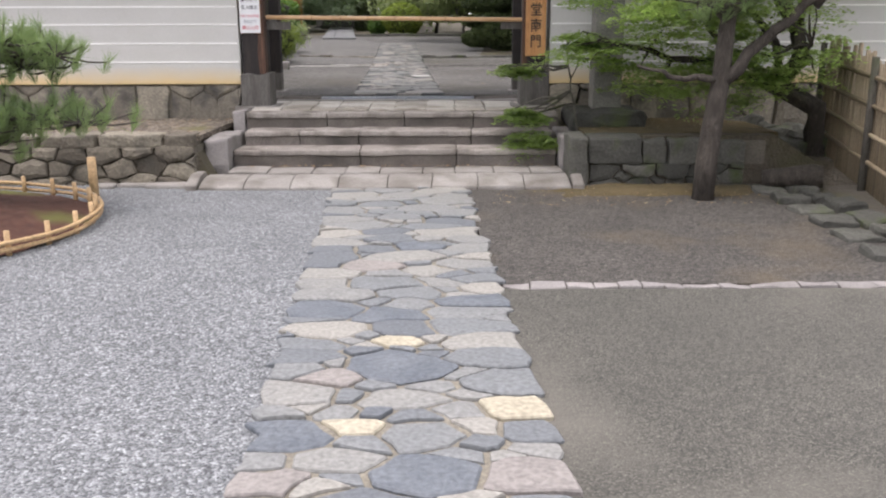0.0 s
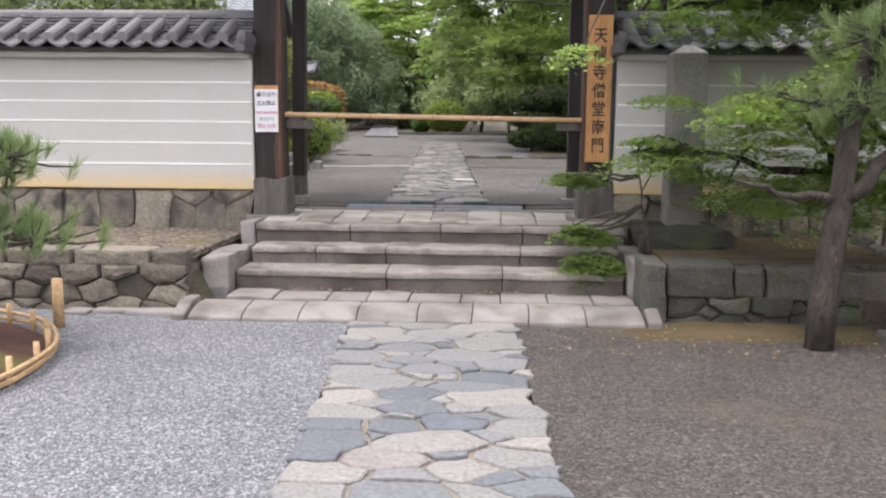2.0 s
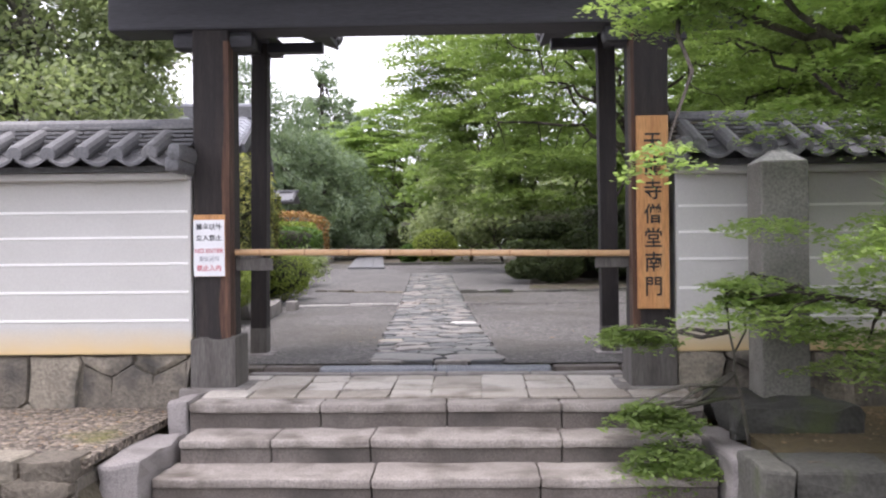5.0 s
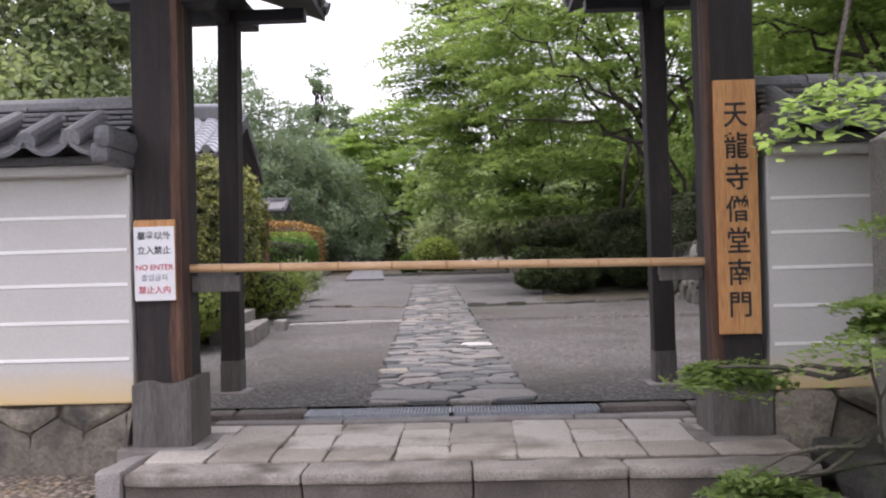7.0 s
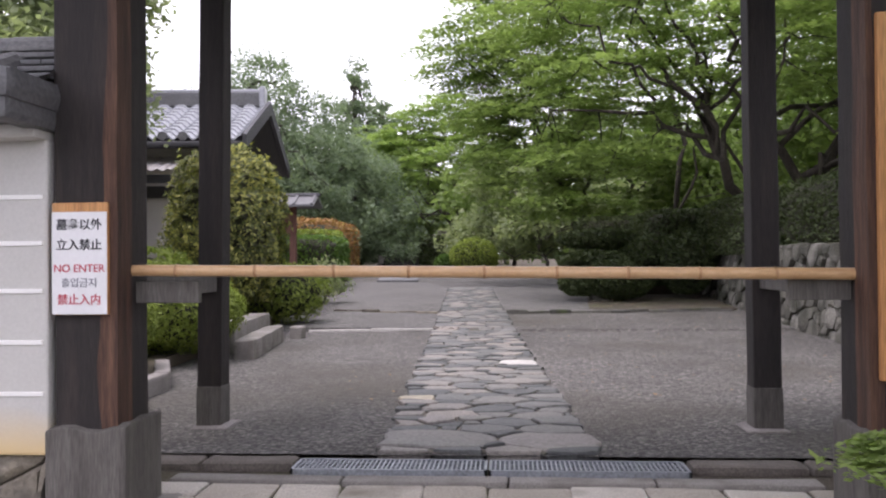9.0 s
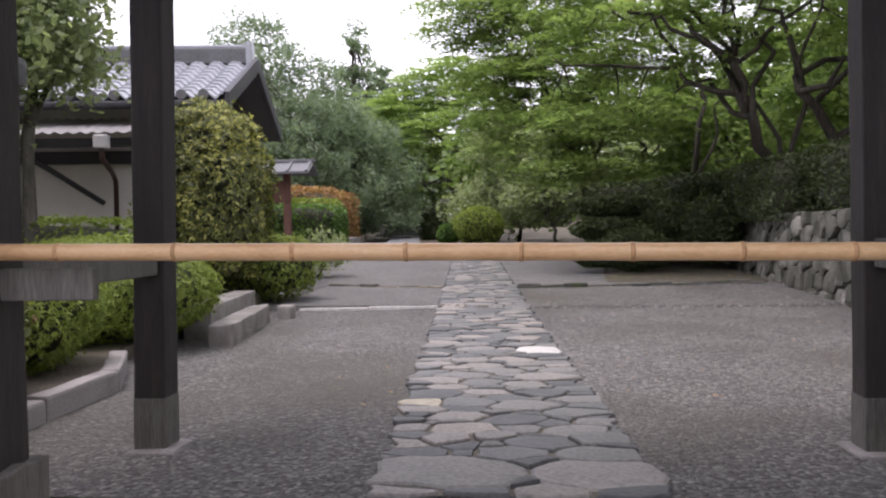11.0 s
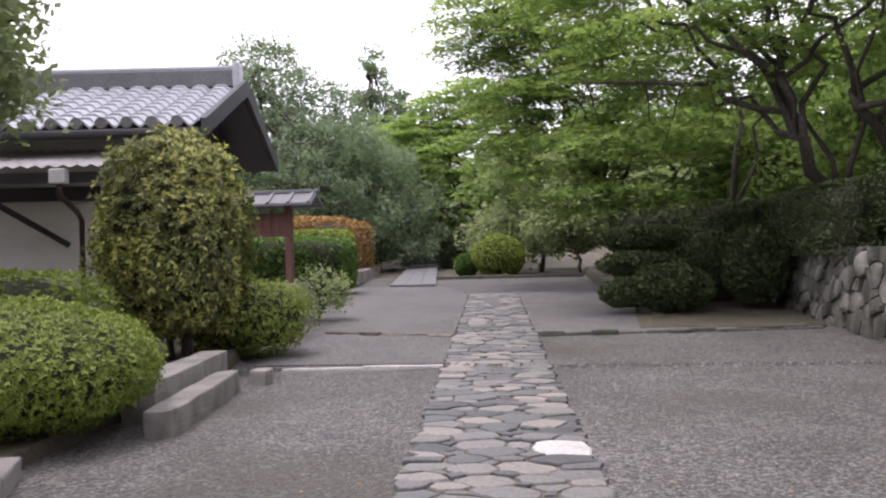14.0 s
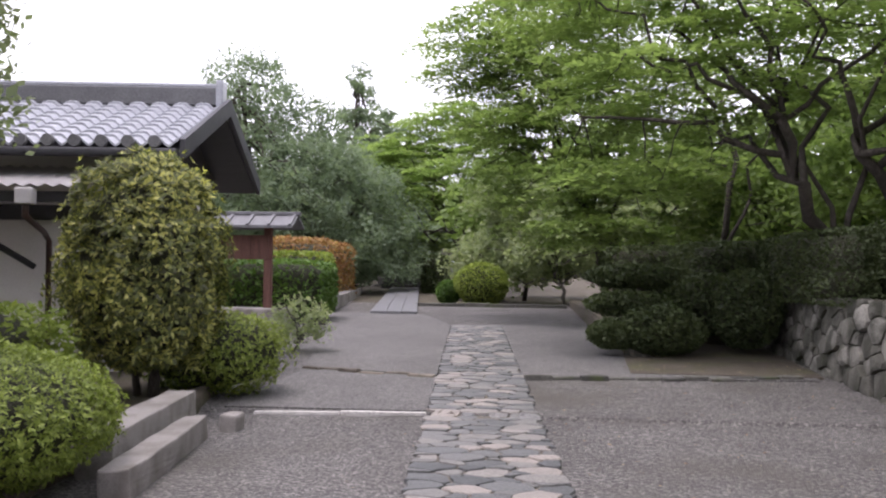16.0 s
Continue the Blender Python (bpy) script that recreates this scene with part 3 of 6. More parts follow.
        thin.append((crooked(near, p, 4, 0.2), 0.016, 0.005))
    limbs("trunk", lines[:1], bark, t)
    limbs("branch", lines[1:], bark, t)
    if thin:
        twiggery(thin, bark, t)
    return t


def bush(name, centre, radii, label, leaf_mat, leaf=0.03, count=5000, category="shrub", boxy=0.0, core=0.86, group="", skirt=0.0, rough=0.05, flat=0.1, whorl=0, taper=0.0):
    """A clipped shrub: shell of leaves over a solid dark core; boxy 1: a hedge block."""
    t = thing(name, label, category, group)
    c = Vector(centre)
    t.location = (c.x, c.y, c.z - radii[2])
    rz = radii[2]
    d = unit(rng.normal(0, 1, (count, 3)))
    p = 2 + boxy * 8
    s = (np.abs(d) ** p).sum(1, keepdims=True) ** (-1 / p)
    lump = np.array([noise.noise(Vector(q) * 2.3 + c) for q in d * s])[:, None]
    pts = d * s * np.array(radii) * (1 + rough * 2 * lump + rough * rng.normal(0, 0.7, (count, 1)))
    pts[:, :2] *= 1 - taper * (pts[:, 2:3] / rz) * np.where(pts[:, 2:3] > 0, 1.0, -0.5)
    pts[:, 2] += rz
    keep = pts[:, 2] > skirt
    pts = pts[keep]
    if whorl:
        nor = unit((pts - [0, 0, rz]) / np.array(radii) ** 2 + [0, 0, 0.25])
        n = len(pts)
        nor, at = np.repeat(nor, whorl, 0), np.repeat(pts, whorl, 0)
        tan = unit(np.cross(nor, rng.normal(0, 1, nor.shape)))
        out = unit(nor * rng.uniform(0.15, 0.8, (n * whorl, 1)) + tan)
        size = leaf * rng.uniform(0.7, 1.3, (n * whorl, 1))
        w = unit(np.cross(out, nor)) * size * 0.36
        quads("leaves", (at + out * size).astype(np.float32), out * size, w, leaf_mat, t)
    else:
        u, w = leaf_axes(len(pts), leaf, flat)
        quads("leaves", pts.astype(np.float32), u, w, leaf_mat, t)
    # solid core added to block the view through; inner shade is its colour
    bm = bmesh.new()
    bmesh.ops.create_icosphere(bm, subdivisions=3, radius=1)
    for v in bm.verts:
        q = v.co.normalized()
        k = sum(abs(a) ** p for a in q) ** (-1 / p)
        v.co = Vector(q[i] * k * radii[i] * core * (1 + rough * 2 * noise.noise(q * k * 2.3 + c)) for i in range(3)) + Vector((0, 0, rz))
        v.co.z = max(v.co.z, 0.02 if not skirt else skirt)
    part("shade_core", bm, "twigs", t, "solid dark core in place of the shaded inside", smooth=True)
    return t


def clip_poly(poly, px, py, nx, ny):
    out = []
    for i, a in enumerate(poly):
        b = poly[(i + 1) % len(poly)]
        da, db = (a[0] - px) * nx + (a[1] - py) * ny, (b[0] - px) * nx + (b[1] - py) * ny
        if da <= 0:
            out.append(a)
        if (da < 0 < db) or (db < 0 < da):
            s = da / (da - db)
            out.append((a[0] + s * (b[0] - a[0]), a[1] + s * (b[1] - a[1])))
    return out


def power_cells(seeds, u0, u1, v0, v1, reach=3.0):
    """Stone outlines round seeds (u, v, radius): a bigger seed pushes its neighbours away."""
    out = []
    for i, (a, b, ra) in enumerate(seeds):
        poly = [(u0, v0), (u1, v0), (u1, v1), (u0, v1)]
        for j, (c, d, rb) in enumerate(seeds):
            dx, dy = c - a, d - b
            if j == i or max(abs(dx), abs(dy)) > reach * (ra + rb):
                continue
            dd = dx * dx + dy * dy
            k = min(0.92, max(0.08, 0.5 + (ra * ra - rb * rb) / (2 * dd)))
            poly = clip_poly(poly, a + dx * k, b + dy * k, dx, dy)
            if len(poly) < 3:
                break
        if len(poly) >= 3:
            out.append(((a, b), poly))
    return out


def scatter(u0, u1, v0, v1, small, large, seed, fixed=()):
    """Seeds (u, v, radius) thrown so that large stones leave gaps for small ones."""
    r = random.Random(seed)
    seeds = [tuple(f) for f in fixed]
    area = (u1 - u0) * (v1 - v0)
    for radius, tries in ((large, 9), (large * 0.78, 16), ((small + large) / 2, 26), (small * 1.2, 34), (small * 0.85, 46)):
        for _ in range(int(tries * area / (large * large) / 4)):
            q = radius * r.uniform(0.88, 1.12)
            a, b = r.uniform(u0 + q * 0.35, u1 - q * 0.35), r.uniform(v0, v1)
            if all((a - c) ** 2 + (b - d) ** 2 > (0.86 * (q + p)) ** 2 for c, d, p in seeds if abs(b - d) < 2.2 * large):
                seeds.append((a, b, q))
    return seeds


def warp(p, amount=0.055):
    """Bend a point of the stone pattern, so that joints run crooked."""
    q = noise.noise_vector(Vector((p[0] * 3.1, p[1] * 4.3, 1.7)))
    return (p[0] + q.x * amount * 1.3, p[1] + q.y * amount)


def uneven(poly, r, amount=0.09):
    """Break long straight sides so that a split stone's edge wavers."""
    out = []
    for i, a in enumerate(poly):
        b = poly[(i + 1) % len(poly)]
        out.append(a)
        n = math.dist(a, b)
        if n > 0.11:
            k, o = r.uniform(0.35, 0.65), r.uniform(-amount, amount) * n
            out.append((a[0] + (b[0] - a[0]) * k - (b[1] - a[1]) / n * o, a[1] + (b[1] - a[1]) * k + (b[0] - a[0]) / n * o))
    return out


def cells(u0, u1, v0, v1, du, dv, seed):
    """Irregular stone outlines, longer than high, that fill a rectangle (u, v)."""
    k = du / dv
    seeds = scatter(u0, u1, v0 * k, v1 * k, du * 0.34, du * 0.62, seed)
    return [((a, b / k), [(x, y / k) for x, y in poly]) for (a, b), poly in power_cells(seeds, u0, u1, v0 * k, v1 * k)]


def round_corner(poly, gap, cut=0.25, r=random):
    cx, cy = sum(p[0] for p in poly) / len(poly), sum(p[1] for p in poly) / len(poly)
    size = max(math.hypot(p[0] - cx, p[1] - cy) for p in poly)
    f = max(0.5, 1 - gap / max(size, 0.03))
    poly = [(cx + (x - cx) * f, cy + (y - cy) * f) for x, y in poly]
    out = []
    for i, b in enumerate(poly):
        a, c = poly[i - 1], poly[(i + 1) % len(poly)]
        la, lc = math.dist(a, b), math.dist(c, b)
        ka, kc = min(0.45, cut * r.uniform(0.5, 1.3)), min(0.45, cut * r.uniform(0.5, 1.3))
        if la < 0.015 and lc < 0.015:
            out.append(b)
            continue
        out.append((b[0] + (a[0] - b[0]) * ka, b[1] + (a[1] - b[1]) * ka))
        out.append((b[0] + (c[0] - b[0]) * kc, b[1] + (c[1] - b[1]) * kc))
    return (cx, cy), out


def stone_arrays(poly, centre, height, place, r, dome=0.006, depth=0.06):
    """A stone slab over the outline poly; place(u, v, h) gives the world point, h outward."""
    cx, cy = centre
    n = len(poly)
    tilt_u, tilt_v = r.uniform(-0.02, 0.02), r.uniform(-0.02, 0.02)
    rings = [(1.0, -depth), (1.0, height - dome * 1.6), (0.95, height - dome * 0.3), (0.5, height + dome * r.uniform(-0.2, 0.7))]
    verts, faces = [], []
    for f, h in rings:
        for x, y in poly:
            dx, dy = (x - cx) * f, (y - cy) * f
            verts.append(place(cx + dx, cy + dy, h + (tilt_u * dx + tilt_v * dy if h > 0 else 0)))
    for k in range(len(rings) - 1):
        for i in range(n):
            a, b = k * n + i, k * n + (i + 1) % n
            faces.append((a, b, b + n, a + n))
    faces.append(tuple(range((len(rings) - 1) * n, len(rings) * n)))
    return verts, faces


# ---- the lie of the land ----
def axis(y):
    """The middle of the stone path at y."""
    return -0.01 - 0.049 * y


def rise(y):
    """Height of the garden ground inside the gate."""
    return 0.64 + (0.03 if y > 18.4 else 0) + max(0.0, y - 18.4) * 0.0195


GATE_Y = 10.05
WALL_Y = 10.04

# one sheet of earth that reaches the horizon
gx = [-400, -120, -40, -15, -8, -5, -2.45, -2.2, 1.25, 1.5, 3.2, 3.6, 5, 8, 15, 40, 120, 400]
gy = [-400, -120, -40, -15, -5, 0, 4, 8.0, 8.35, 8.42, 9.0, 9.7, 10.1, 10.4, 11, 14, 18, 22, 26, 30, 36, 44, 52, 70, 120, 400]


def earth_height(x, y):
    if y > 10.2:
        return min(rise(y), 1.6) - 0.05 + (0.0 if x < 3.7 else 0.9 if y > 15 else 0)
    if y > 8.4 and x < -2.3:
        return 0.45
    if y > 8.4 and x > 1.4:
        return 0.45 if x < 3.3 else 0.2
    return -0.03


gv = [(x, y, earth_height(x, y)) for y in gy for x in gx]
gf = [(j * len(gx) + i, j * len(gx) + i + 1, (j + 1) * len(gx) + i + 1, (j + 1) * len(gx) + i) for j in range(len(gy) - 1) for i in range(len(gx) - 1)]
tagged(raw("ground", gv, gf, "shaded_earth"), "brown earth with patches of moss", "ground", kind="structure")


def sheet(name, pts, material, label, thick=0.05, z=None, height=None):
    """A level or sloping surface layer from an outline."""
    bm = bmesh.new()
    top = [bm.verts.new((x, y, height(x, y) if height else z)) for x, y in pts]
    low = [bm.verts.new((v.co.x, v.co.y, v.co.z - thick)) for v in top]
    bm.faces.new(top)
    bm.faces.new(list(reversed(low)))
    for i in range(len(top)):
        bm.faces.new((top[i - 1], low[i - 1], low[i], top[i]))
    bmesh.ops.recalc_face_normals(bm, faces=bm.faces)
    return tagged(part(name, bm, material), label, name.split("_")[0], kind="structure")


sheet("gravel_court", [(-30, -30), (-0.45, -30), (-0.45, 0), (-0.62, 2.5), (-0.84, 5), (-1.03, 8.1), (-2.2, 8.1), (-2.5, 8.34), (-30, 8.34)], "gravel_blue", "blue-grey crushed gravel of the forecourt", z=0.0)
sheet("concrete_drive", [(0.50, -30), (30, -30), (30, 4.88), (0.33, 4.88), (0.40, 2.5), (0.5, 0)], "concrete", "grey worn concrete drive beside the path", z=0.0)
sheet("gravel_side", [(0.33, 4.98), (30, 4.98), (30, 5.5), (3.2, 5.9), (3.0, 7.7), (3.1, 8.3), (1.3, 8.3), (1.3, 8.1), (0.18, 8.1)], "gravel_brown", "brown-grey gravel beside the stone path", z=0.0)

# moss along the foot of the low wall
bm = bmesh.new()
bmesh.ops.create_grid(bm, x_segments=24, y_segments=8, size=0.5)
for v in bm.verts:
    x, y = v.co.x, v.co.y
    v.co = Vector((2.0 + x * 2.4, 7.97 + y * 0.85, -0.02 + 0.05 * max(0.0, 1 - (2 * y) ** 2) * max(0.0, 1 - (2 * x) ** 2) + 0.03 * noise.noise(Vector((x * 9, y * 9, 0)))))
tagged(part("moss", bm, "moss", smooth=True), "brown moss at the foot of the low wall", "moss", kind="structure")

# inner garden ground
ys = [11.0, 18.38, 18.42, 21, 25, 29, 33, 37]
bm = bmesh.new()
rows_v = [[bm.verts.new((x, y, rise(y))) for x in (-9, -3, 0, 3.5 if y < 26 else 6, 12)] for y in ys]
for a, b in zip(rows_v, rows_v[1:]):
    for i in range(4):
        bm.faces.new((a[i], a[i + 1], b[i + 1], b[i]))
tagged(part("gravel_garden", bm, "gravel_dark"), "dark grey gravel of the garden inside the gate", "gravel", kind="structure")
sheet("terrace_soil", [(-30, 8.5), (-2.36, 8.5), (-2.3, 10.2), (-30, 10.2)], "earth", "bare brown earth terrace before the wall", z=0.455)
sheet("packed_strip", [(-3.5, 18.5), (axis(18.5) - 0.55, 18.5), (axis(20.8) - 0.55, 20.9), (-3.4, 21.4)], "packed", "packed grey earth between low edges",
      height=lambda x, y: rise(y) + 0.015)
sheet("packed_lane", [(-3.4, 21.55), (axis(21) - 0.55, 21.0), (axis(29) - 0.55, 28.7), (-2.8, 31.8), (-5.3, 32.0)], "packed", "packed grey earth of the lane",
      height=lambda x, y: rise(y) + 0.02)
sheet("packed_side", [(axis(21) + 0.55, 20.9), (3.2, 21.2), (3.4, 24), (1.2, 25), (0.9, 29), (axis(29) + 0.55, 28.9)], "packed", "packed grey earth beside the path",
      height=lambda x, y: rise(y) + 0.02)


# ---- stone paths ----
def stone_path(name, y0, y1, width, du, dv, seed, material, label, limit, height, marks=(), gap=0.017, bedding="mortar"):
    path = thing(name, label, "path", kind="structure")
    r = random.Random(seed)
    bed = bmesh.new()
    n = 30
    rows_b = []
    for i in range(n + 1):
        y = y0 + (y1 - y0) * i / n
        rows_b.append([bed.verts.new((axis(y) + s * (width(y) / 2 - 0.05), y, height(y) + 0.006)) for s in (-1, 1)])
    for a, b in zip(rows_b, rows_b[1:]):
        bed.faces.new((a[0], a[1], b[1], b[0]))
    part("bed", bed, bedding, path, "sandy bed between the stones")
    rest_v, rest_f, count = [], [], 0
    k, half = du / dv, width(y0) / 2
    named = [((m[0] - axis(m[1])) * half * 2 / width(m[1]), m[1] * k, m[3]) for m in marks]
    for (a, b), poly in power_cells(scatter(-half, half, y0 * k, y1 * k, du * 0.25, du * 0.64, seed, named), -half, half, y0 * k, y1 * k):
        b, w = b / k, width(b / k)
        a, poly = a / (2 * half), uneven([(p[0] * w / (2 * half), p[1] / k) for p in poly], r)
        outline = [warp(p) if abs(p[0]) < 0.49 * w else p for p in poly]
        outline = [(u + (math.copysign(r.uniform(-0.07, 0.05), u) if abs(u) > 0.49 * w else 0), y) for u, y in outline]
        centre, outline = round_corner(outline, gap, 0.11, r)
        lift = r.uniform(0.016, 0.030)
        v, f = stone_arrays(outline, centre, lift, lambda u, y, h: (axis(y) + u, y, height(y) + h), r)
        special = None
        for mx, my, mm, size in marks:
            if mm and abs(axis(b) + a * w - mx) + abs(b - my) < 0.002:
                special = mm
        if count < limit:
            count += 1
            raw("paving_stone", v, f, special or material, path)
        else:
            o = len(rest_v)
            rest_v += v
            rest_f += [tuple(i + o for i in q) for q in f]
    if rest_v:
        tagged(raw("far_paving_stones", rest_v, rest_f, "paving_island", path), "small grey paving stones", kind="stuff")
    return path


# ---- steps up to the gate ----
def run_of_blocks(name, label, xs, y0, y1, z0, z1, material, piece="block", bevel=0.018, tread=0.0):
    t = thing(name, label, "steps" if "step" in name else "paving", kind="structure")
    for a, b in zip(xs, xs[1:]):
        if tread:
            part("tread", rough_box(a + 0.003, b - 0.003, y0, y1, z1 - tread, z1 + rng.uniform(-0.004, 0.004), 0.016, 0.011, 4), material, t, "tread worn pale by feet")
            part("riser", rough_box(a + 0.004, b - 0.004, y0 + 0.022, y1, z0, z1 - tread - 0.002, 0.008, 0.011, 4), "riser_stone", t, "riser darkened for shade, with algae stains")
        else:
            part(piece, rough_box(a + 0.004, b - 0.004, y0, y1, z0, z1, bevel, 0.007, 2), material, t)
    return t


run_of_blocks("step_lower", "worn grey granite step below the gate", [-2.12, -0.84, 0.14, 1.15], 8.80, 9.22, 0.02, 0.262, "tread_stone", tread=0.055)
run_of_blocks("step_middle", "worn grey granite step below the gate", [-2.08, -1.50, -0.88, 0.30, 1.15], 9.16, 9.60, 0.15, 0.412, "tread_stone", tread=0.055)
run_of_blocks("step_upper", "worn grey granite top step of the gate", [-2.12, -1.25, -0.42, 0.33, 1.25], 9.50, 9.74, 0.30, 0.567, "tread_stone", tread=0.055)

apron = thing("apron", "pale granite slabs in front of the steps", "paving", kind="structure")
xs = [-2.28, -1.86, -1.42, -0.98, -0.52, -0.10, 0.33, 0.76, 1.2]
for a, b in zip(xs, xs[1:]):
    bm = rough_box(a + 0.002, b - 0.002, 8.02, 8.44, -0.08, 0.085 + rng.uniform(-0.006, 0.006), 0.016, 0.009, 3)
    for v in bm.verts:
        if v.co.z > 0:
            v.co.z -= 0.75 * max(0.0, 8.24 - v.co.y) ** 2 * 1.6
    part("slab", bm, "granite", apron)
xs = [-2.1, -1.72, -1.28, -0.96, -0.62, -0.2, 0.12, 0.5, 0.86, 1.18]
for a, b in zip(xs, xs[1:]):
    part("slab", rough_box(a + 0.003, b - 0.003, 8.448, 8.80, -0.08, 0.10 + rng.uniform(-0.008, 0.008), 0.015, 0.006, 1), "granite", apron)
for x0, x1 in ((-2.40, -2.29), (1.21, 1.32)):
    bm = rough_box(x0, x1, 8.0, 8.62, -0.08, 0.12, 0.03, 0.006, 2)
    for v in bm.verts:
        if v.co.z > 0.05:
            v.co.z -= 1.3 * max(0.0, 8.25 - v.co.y) ** 2
    part("end_stone", bm, "granite", apron)

# cheek blocks at the ends of the steps
for x0, x1, y0, y1, z1 in ((-2.35, -2.125, 8.62, 9.5, 0.40), (-2.27, -2.125, 9.50, 9.98, 0.585), (1.17, 1.36, 8.62, 9.52, 0.42)):
    tagged(part("cheek_stone", rough_box(x0, x1, y0, y1, -0.05, z1, 0.03, 0.028, 4), "step_stone"), "worn granite side block of the steps", "stone block", kind="structure")

platform = thing("platform", "pale irregular stone paving under the gate", "paving", kind="structure")
part("bed", box_bm(-2.13, 1.25, 9.70, 10.98, 0.2, 0.566), "joint", platform, "dark joints")
r = random.Random(5)
x = -2.12
while x < 1.23:
    b = min(1.24, x + r.uniform(0.26, 0.38))
    if 1.24 - b < 0.2:
        b = 1.24
    y, lean = 9.737, r.uniform(-0.012, 0.012)
    splits = r.choice(((0.29, 0.27, 0.26), (0.25, 0.31, 0.26), (0.30, 0.16, 0.16, 0.20), (0.28, 0.54), (0.24, 0.20, 0.20, 0.18)))
    for depth in splits:
        q = [(x + lean, y), (b + r.uniform(-0.012, 0.012), y + r.uniform(-0.01, 0.01)), (b - lean, y + depth + r.uniform(-0.01, 0.01)), (x, y + depth)]
        centre, outline = round_corner(uneven(q, r, 0.02), 0.009, 0.07, r)
        v, f = stone_arrays(outline, centre, r.uniform(0.010, 0.020), lambda u, w, h: (u, w, 0.566 + (w - 9.74) * 0.03 + h), r, 0.003)
        raw("paving_slab", v, f, "platform_stone", platform)
        y += depth + 0.003
    x = b
for x0, x1 in ((-2.34, -1.86), (0.78, 1.26)):
    part("post_base", rough_box(x0, x1, 9.96, 10.45, 0.45, 0.602, 0.012, 0.005, 2), "granite", platform, "flat stone under the gate post")
run_of_blocks("threshold_stone", "long grey stone sill under the gate", [-2.0, -1.2, -0.45, 0.2, 0.92], 10.575, 10.69, 0.4, 0.618, "granite", "sill_block", 0.012)
run_of_blocks("rear_kerb", "rough grey stone kerb behind the gate", [-2.35, -1.95, -1.48], 10.84, 11.02, 0.4, 0.632, "riser_stone", "kerb_stone", 0.03)
run_of_blocks("rear_kerb", "rough grey stone kerb behind the gate", [0.40, 0.95, 1.5], 10.84, 11.02, 0.4, 0.632, "riser_stone", "kerb_stone", 0.03)

# drain with steel grates
drain = thing("drain_grate", "grey steel drain grates across the gateway", "drain grate")
part("channel", box_bm(-1.48, 0.39, 10.72, 10.96, 0.40, 0.585), "joint", drain, "dark drain channel")
for x0, x1 in ((-1.47, -0.55), (-0.54, 0.38)):
    fr = bmesh.new()
    for a in ((x0, x1, 10.73, 10.745, 0.60, 0.632), (x0, x1, 10.935, 10.95, 0.60, 0.632), (x0, x0 + 0.012, 10.73, 10.95, 0.60, 0.632), (x1 - 0.012, x1, 10.73, 10.95, 0.60, 0.632),
              (x0, x1, 10.80, 10.806, 0.60, 0.628), (x0, x1, 10.87, 10.876, 0.60, 0.628)):
        box(fr, *a)
    g = part("grate_frame", fr, "steel", drain)
    slat = mesh_of("grate_bar", box_bm(-0.0035, 0.0035, 10.74, 10.94, 0.60, 0.630), "steel")
    x = x0 + 0.03
    while x < x1 - 0.02:
        o = new("grate_bar", slat)
        o.parent, o.location.x = g, x
        x += 0.022


# ---- rough stone walls ----
def stone_face(name, place, length, height, du, dv, seed, material, label, limit=300, gap=0.012, deep=0.05, lift=(0.02, 0.07), rest="rubble", tall=False):
    """A wall of fitted stones; place(u, v, h): along, up, outward."""
    t = thing(name, label, "stone wall", kind="structure")
    r = random.Random(seed)
    bm = bmesh.new()
    n = max(2, int(length / 0.5))
    grid = [[bm.verts.new(place(length * i / n, v, -0.02)) for v in (-0.2, height * 0.5, height)] for i in range(n + 1)]
    grid = [g + [bm.verts.new(place(length * i / n, height, -0.38)), bm.verts.new(place(length * i / n, -0.2, -0.38))] for i, g in enumerate(grid)]
    for a, b in zip(grid, grid[1:]):
        for i in range(4):
            bm.faces.new((a[i], a[i + 1], b[i + 1], b[i]))
    bm.faces.new(grid[0])
    bm.faces.new(list(reversed(grid[-1])))
    bmesh.ops.recalc_face_normals(bm, faces=bm.faces)
    part("core", bm, "joint", t, "dark packed earth between the stones")
    count, rv, rf = 0, [], []
    if tall:
        seeds, u = [], 0.0
        while u < length:
            w = r.uniform(0.8, 1.35) * du
            seeds.append((u + w / 2, height * r.uniform(0.4, 0.55), w / 2))
            if r.random() < 0.4:
                seeds.append((u + w, r.choice((0.03, height - 0.02)), 0.05))
            u += w
        outlines = power_cells(seeds, 0, length, -0.06, height, 5.0)
    else:
        outlines = cells(0, length, -0.06, height, du, dv, seed)
    for (a, b), poly in outlines:
        centre, outline = round_corner(uneven(poly, r), gap, 0.1, r)
        v, f = stone_arrays(outline, centre, r.uniform(*lift), place, r, r.uniform(0.012, 0.035), deep)
        if count < limit:
            count += 1
            raw("stone", v, f, material, t)
        else:
            o = len(rv)
            rv += v
            rf += [tuple(i + o for i in q) for q in f]
    if rv:
        tagged(raw("far_stones", rv, rf, rest, t), "small fitted stones", kind="stuff")
    return t


# low retaining wall beside the steps, and its terrace
stone_face("terrace_wall", lambda u, v, h: (-2.37 - u, 8.36 - 0.03 * u + v * 0.12 - h + 0.05 * math.sin(u), v), 5.2, 0.36, 0.27, 0.15, 3, "rubble", "low dry-stone terrace wall of dark rubble")
cap = thing("terrace_cap", "dark flat capping stones on the terrace wall", "stone wall", kind="structure")
